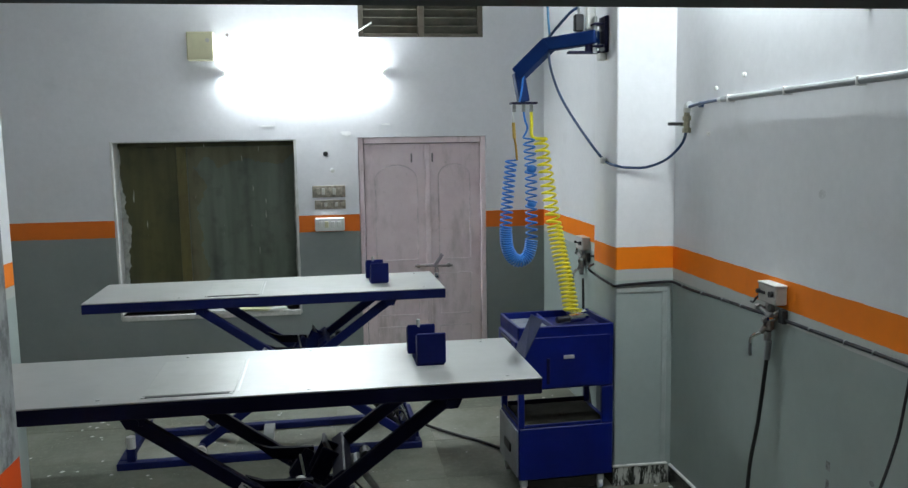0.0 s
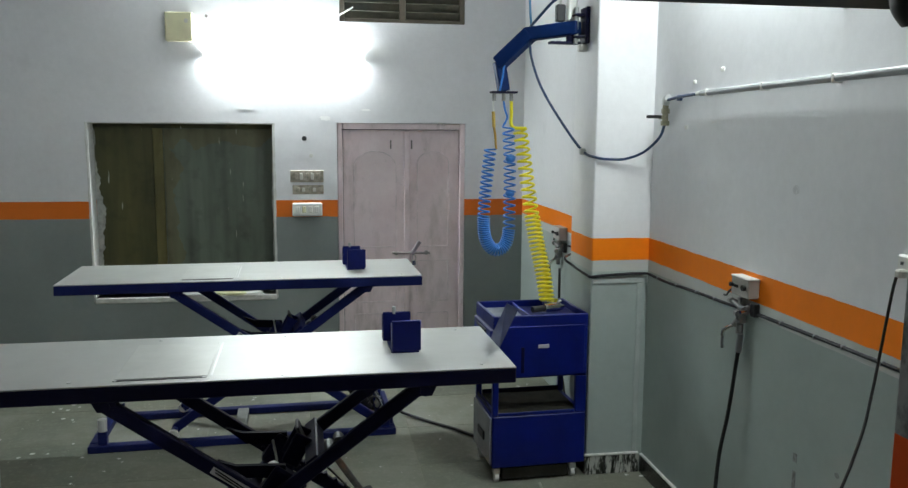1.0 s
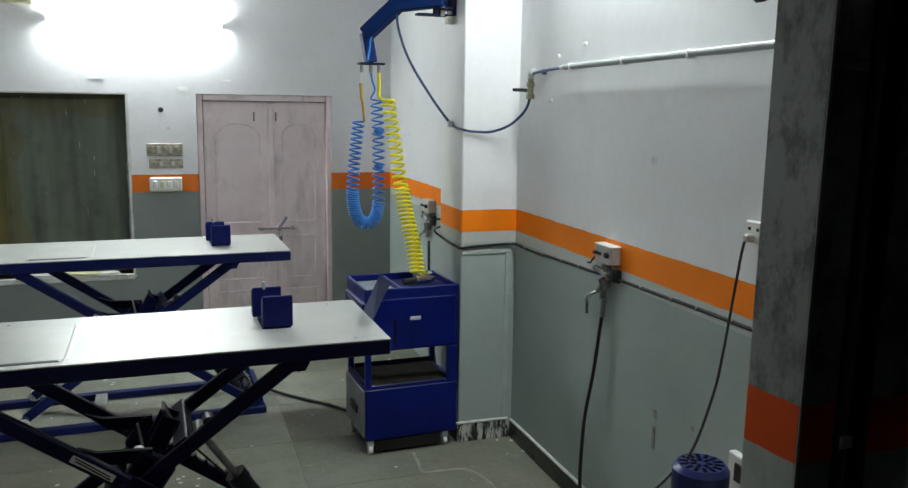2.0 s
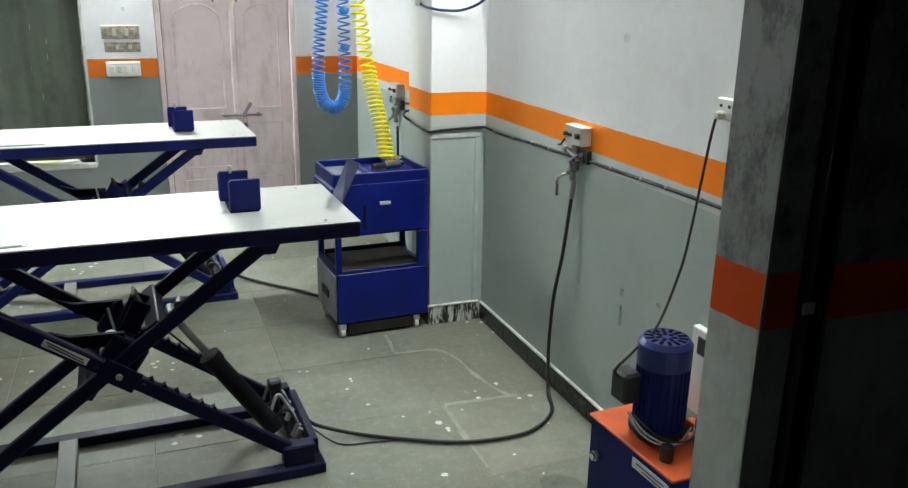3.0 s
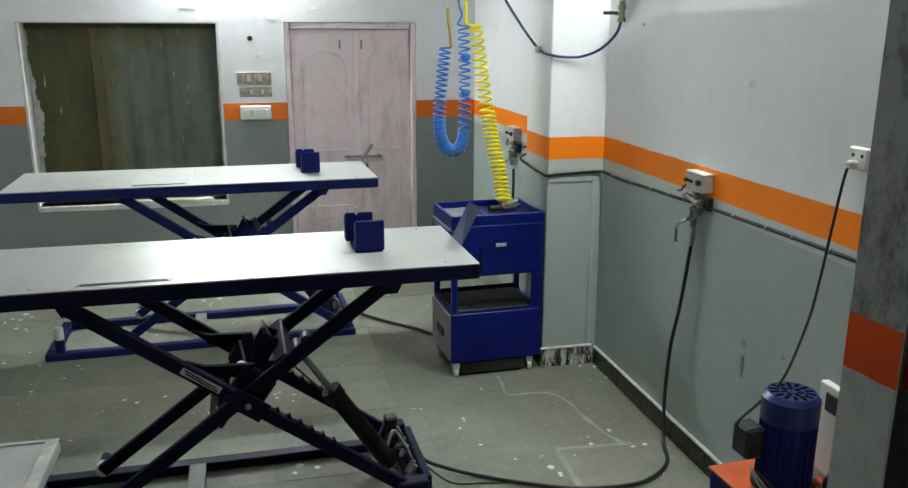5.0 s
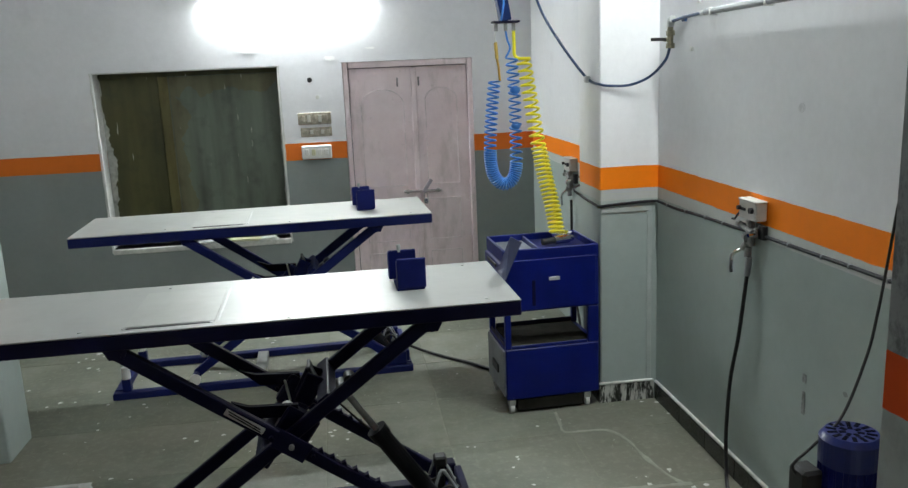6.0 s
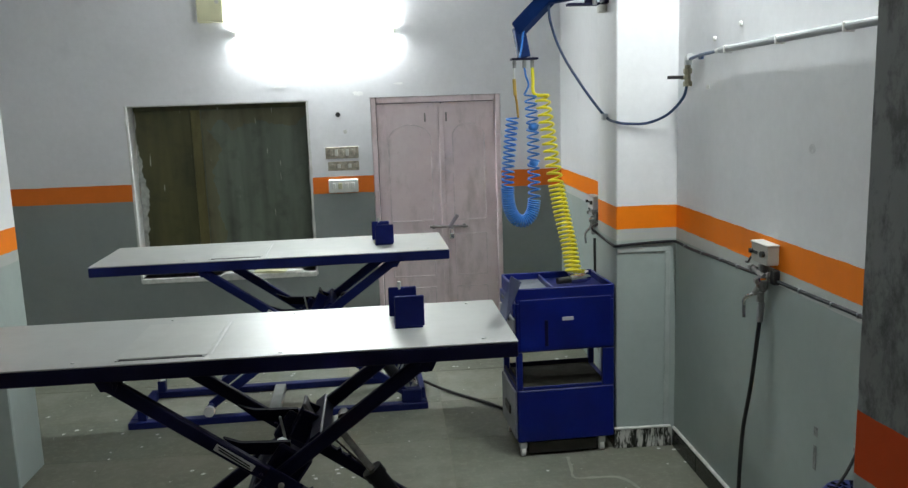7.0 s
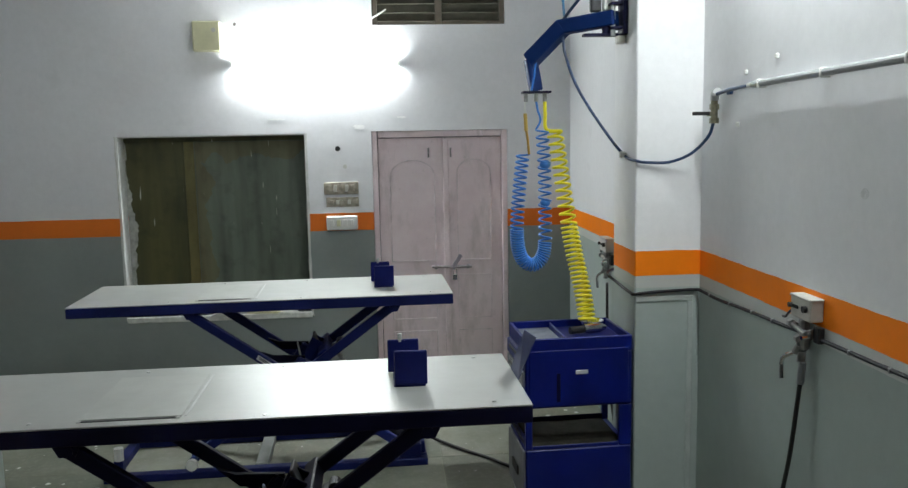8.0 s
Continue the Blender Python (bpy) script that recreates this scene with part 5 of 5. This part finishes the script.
part("wire", sweep(B(), smooth_line([(-0.16, -0.05, -0.10), (-0.10, -0.04, 0.03), (0.0, -0.03, 0.10), (0.12, -0.02, 0.17), (0.20, -0.01, 0.22)], 8), 0.007, 6), M_WHITEPL, t)
bm = B()
rod(bm, (0.008, YB + 0.004, 1.80), (0.008, YB - 0.003, 1.80), 0.02, 12)
solid("wall_hole", bm, M_BLACK, "dark drilled hole in the back wall", "hole")
bm = B()
rod(bm, (0.06, YB, 1.665), (0.06, YB - 0.012, 1.665), 0.016, 12)
solid("filler_dab", bm, M_CEMENT, "dab of white filler on the back wall", "filler")
for x, z, w, h in ((0.179, 1.959, 0.045, 0.018), (0.499, 2.027, 0.04, 0.008), (-0.435, 2.026, 0.06, 0.006)):
    bm = B()
    rim = []
    for a in np.linspace(0, 2 * math.pi, 22, endpoint=False):
        g = 1 + 0.5 * noise.noise(Vector((2 * math.cos(a), 2 * math.sin(a), 9 * x)))
        rim.append(bm.verts.new((x + w * g * math.cos(a), YB - 0.002, z + h * g * math.sin(a))))
    back = [bm.verts.new((v.co.x, YB, v.co.z)) for v in rim]
    bm.faces.new(rim)
    for i in range(22):
        bm.faces.new((rim[i], rim[i - 1], back[i - 1], back[i]))
    solid("filler_smear", bm, M_FILLER, "thin smear of white filler on the back wall", "filler", "filler smears")
t = thing("wall_nail", "small dark nail beside the junction box", "nail", pose(-0.706, YB, 2.715))
part("shank", rod(B(), (0, 0, 0), (0, -0.03, 0.004), 0.005, 8), M_RUSTY, t)
part("head", rod(B(), (0, -0.03, 0.004), (0, -0.035, 0.005), 0.012, 10), M_RUSTY, t)
for y, z in ((3.46, 2.15), (3.80, 1.90), (3.73, 2.11), (2.62, 2.30)):
    bm = B()
    box(bm, (XR - 0.012, y - 0.012, z - 0.01), (XR, y + 0.012, z + 0.01), 0.004)
    solid("wall_plug", bm, M_WHITEPL, "white plastic wall plug", "wall plug", "wall plugs")
for z0, z1, w in ((0.655, 0.69, 0.012), (0.53, 0.62, 0.010)):
    bm = B()
    box(bm, (XR - 0.0025, 2.745 - w, z0), (XR, 2.745 + w, z1), 0.001)
    solid("wall_chip", bm, plain("bare_render", (0.25, 0.26, 0.25), 0.8, vary=0.5, scale=60, wear=(0.55, 0.55, 0.52)), "chipped patch in the grey paint", "chip", "chips in the paint")

for y, z, r in ((2.851, 1.67, 0.022), (2.495, 0.71, 0.012)):
    bm = B()
    rim = [bm.verts.new((XR - 0.0012, y + r * (1 + 0.3 * noise.noise(Vector((math.cos(a), math.sin(a), y)))) * math.cos(a), z + 0.8 * r * math.sin(a))) for a in np.linspace(0, 2 * math.pi, 18, endpoint=False)]
    back = [bm.verts.new((XR, v.co.y, v.co.z)) for v in rim]
    bm.faces.new(rim)
    for i in range(18):
        bm.faces.new((rim[i], rim[i - 1], back[i - 1], back[i]))
    solid("wall_smudge", bm, plain("faint_grime", (0.63, 0.635, 0.645) if z > 1 else (0.24, 0.26, 0.25), 0.7, vary=0.15, scale=60), "faint dark smudge on the painted wall", "smudge", "smudges on the wall")

# ---------- guide rail of the shutter and bits at the opening ----------
t = thing("shutter_rail", "black steel shutter guide rail on the wall end", "guide rail", pose(1.310, FRONT, 0))
for x in (-0.026, 0.018):
    bm = B()
    box(bm, (x, -0.035, 0), (x + 0.008, 0, 2.6), 0.002)
    part("rail_side", bm, M_BLACK, t)
bm = B()
box(bm, (-0.0175, -0.006, 0), (0.0175, -0.0005, 2.6), 0)
part("rail_back", bm, M_BLACK, t)
bm = B()
box(bm, (-0.045, -0.04, 1.242), (-0.014, -0.0355, 1.268), 0.003)
part("lock_plate", bm, M_WHITEPL, t, "small bright lock plate")
bm = B()
box(bm, (-0.085, -0.012, 1.945), (-0.03, -0.0005, 1.96), 0.002)
part("stop_lug", bm, M_STEEL, t)
t = thing("rubber_curtain_roll", "black rubber roll tucked over the opening", "rubber roll", pose(1.21, FRONT, 2.058))
line = smooth_line([(-0.165, -0.035, 0.012), (-0.18, -0.035, 0.035), (-0.15, -0.036, 0.06), (-0.05, -0.04, 0.075), (0.10, -0.045, 0.08), (0.5, -0.05, 0.085)], 8)
part("roll", sweep(B(), line, 0.040, 14), M_BLACK, t)
bm = B()
box(bm, (-0.10, -0.05, 0.085), (0.6, 0.0, 0.40), 0.004)
part("flap", bm, M_BLACK, t)
bm = B()
box(bm, (-0.499, 1.578, 1.672), (-0.488, 1.598, 1.70), 0.003)
solid("door_catch", bm, M_BLACK, "small black catch on the wall end", "catch")

bm = B()
box(bm, (1.1980, FRONT - 0.004, 0), (1.2065, FRONT - 0.0005, CEIL - 0.01), 0.001)
part("corner_bead", bm, plain("chipped_cement_arris", (0.5, 0.5, 0.48), 0.8, vary=0.3, scale=16), front_right, "pale chipped corner edge")

# ---------- low bench beside the opening ----------
t = thing("work_bench", "low grey-topped bench with chipped pale edges", "bench", pose(-0.95, 1.88, 0))
bm = B()
box(bm, (-0.45, -0.25, 0.81), (0.455, 0.25, 0.846), 0.006)
part("bench_top", bm, plain("chipped_grey_laminate", (0.34, 0.35, 0.34), 0.4, vary=0.15, wear=(0.55, 0.55, 0.52)), t)
for lo, hi in (((0.425, -0.25, 0.8465), (0.4545, 0.25, 0.850)), ((-0.45, 0.235, 0.8465), (0.4245, 0.25, 0.850))):
    bm = B()
    box(bm, lo, hi, 0.002)
    part("edge_strip", bm, plain("worn_edge", (0.42, 0.42, 0.40), 0.6, vary=0.3, scale=25), t, "chipped pale edge strip")
for x in (-0.42, 0.38):
    for y in (-0.22, 0.18):
        bm = B()
        box(bm, (x, y, 0), (x + 0.04, y + 0.04, 0.8095), 0.004)
        part("leg", bm, M_DARKBLUE, t)


# ---------- skirting ----------
def skirting():
    s = tagged(new("baseboard"), "dark tile skirting with a white cement top line", "baseboard", kind="structure")
    y, k = 1.41, 0
    while y < PIER_Y - 0.02:
        n = min(y + 0.305, PIER_Y - 0.012)
        bm = B()
        box(bm, (XR - 0.014, y, 0), (XR, n - 0.004, 0.098), 0.002)
        part("tile", bm, M_SKIRT, s)
        y = n
    for a, b in ((PIER_X - 0.012, PIER_X + 0.105), (PIER_X + 0.108, PIER_X + 0.212), (PIER_X + 0.215, XR - 0.016)):
        bm = B()
        box(bm, (a, PIER_Y - 0.014, 0), (b, PIER_Y, 0.105), 0.002)
        part("tile", bm, M_SKIRT_LIGHT, s, "black and white marbled tile")
    for a, b in ((PIER_Y + 0.002, 4.39), (4.394, PIER_BACK)):
        bm = B()
        box(bm, (PIER_X - 0.012, a, 0), (PIER_X, b, 0.1), 0.002)
        part("tile", bm, M_SKIRT, s)
    bm = B()
    box(bm, (XR - 0.018, 1.41, 0.0985), (XR, PIER_Y - 0.02, 0.112), 0.004)
    part("cement_line", bm, M_CEMENT, s)
    bm = B()
    box(bm, (PIER_X - 0.014, PIER_Y - 0.019, 0.1055), (XR - 0.02, PIER_Y, 0.118), 0.004)
    part("cement_line", bm, M_CEMENT, s)


skirting()

# ---------- floor slabs ----------
def floor_slabs():
    sx, sy, gap = 0.62, 0.60, 0.004
    xs = [1.275 + sx * k for k in range(-8, 2)]
    ys = [3.26 + sy * k for k in range(-4, 7)]
    meshes = {}
    for x in xs:
        for y in ys:
            lo = (max(x, LEFT), max(y, 1.0))
            hi = (min(x + sx, XR), min(y + sy, YB))
            if hi[0] - lo[0] < 0.03 or hi[1] - lo[1] < 0.03:
                continue
            key = (round(hi[0] - lo[0], 3), round(hi[1] - lo[1], 3))
            if key not in meshes:
                bm = B()
                box(bm, (gap / 2, gap / 2, -0.012), (key[0] - gap / 2, key[1] - gap / 2, 0), 0.0012)
                me = bpy.data.meshes.new("flagstone")
                bm.to_mesh(me)
                bm.free()
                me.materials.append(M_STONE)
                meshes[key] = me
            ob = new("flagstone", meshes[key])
            ob.location = (lo[0], lo[1], random.uniform(-0.0006, 0.0006))
            ob.parent = floor
    # unseen hall floor, added in the same darkened cement
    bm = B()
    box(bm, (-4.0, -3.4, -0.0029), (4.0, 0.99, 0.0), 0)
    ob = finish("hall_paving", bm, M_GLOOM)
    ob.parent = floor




def mortar_smears():
    """Pale, uneven cement trails left on the slabs."""
    trails = (((1.265, 4.13), (1.255, 4.0), (1.25, 3.885), (1.36, 3.872), (1.47, 3.852), (1.53, 3.72), (1.545, 3.55), (1.58, 3.36), (1.62, 3.26)),
              ((1.30, 3.27), (1.40, 3.262), (1.52, 3.255), (1.66, 3.25)), ((1.295, 3.26), (1.288, 3.05), (1.284, 2.9), (1.285, 2.72)))
    for pts in trails:
        line = smooth_line([(x, y, 0.0) for x, y in pts], 8)
        bm = B()
        prev = None
        for i, p in enumerate(line):
            d = (line[min(i + 1, len(line) - 1)] - line[max(i - 1, 0)]).normalized()
            side = Vector((-d.y, d.x, 0))
            w = 0.0075 + 0.010 * noise.noise(p * 9.0 + Vector((3, 1, 0))) + 0.004 * random.random()
            w = max(0.0015, w)
            row = [bm.verts.new(p + side * (k * w) + Vector((0, 0, 0.0012 + (0.0012 if k == 0 else 0)))) for k in (-1, 0, 1)]
            if prev:
                for k in range(2):
                    bm.faces.new((prev[k], prev[k + 1], row[k + 1], row[k]))
            prev = row
        part("mortar_trail", bm, M_TRAIL, floor)


def dark_patch():
    """A dark patch on the slabs beside the power pack."""
    bm = B()
    centre = bm.verts.new((1.50, 2.45, 0.0014))
    rim = []
    for k in range(40):
        a = 2 * math.pi * k / 40
        s = 1 + 0.28 * noise.noise(Vector((math.cos(a) * 1.6, math.sin(a) * 1.6, 5.0)))
        rim.append(bm.verts.new((1.50 + 0.095 * s * math.cos(a), 2.45 + 0.13 * s * math.sin(a), 0.0011)))
    for a, b in zip(rim, rim[1:] + rim[:1]):
        bm.faces.new((centre, a, b))
    part("dark_patch", bm, plain("dark_stone", (0.105, 0.108, 0.080), 0.5, vary=0.3, scale=14), floor, "dark patch on the slabs")


mortar_smears()
dark_patch()
floor_slabs()
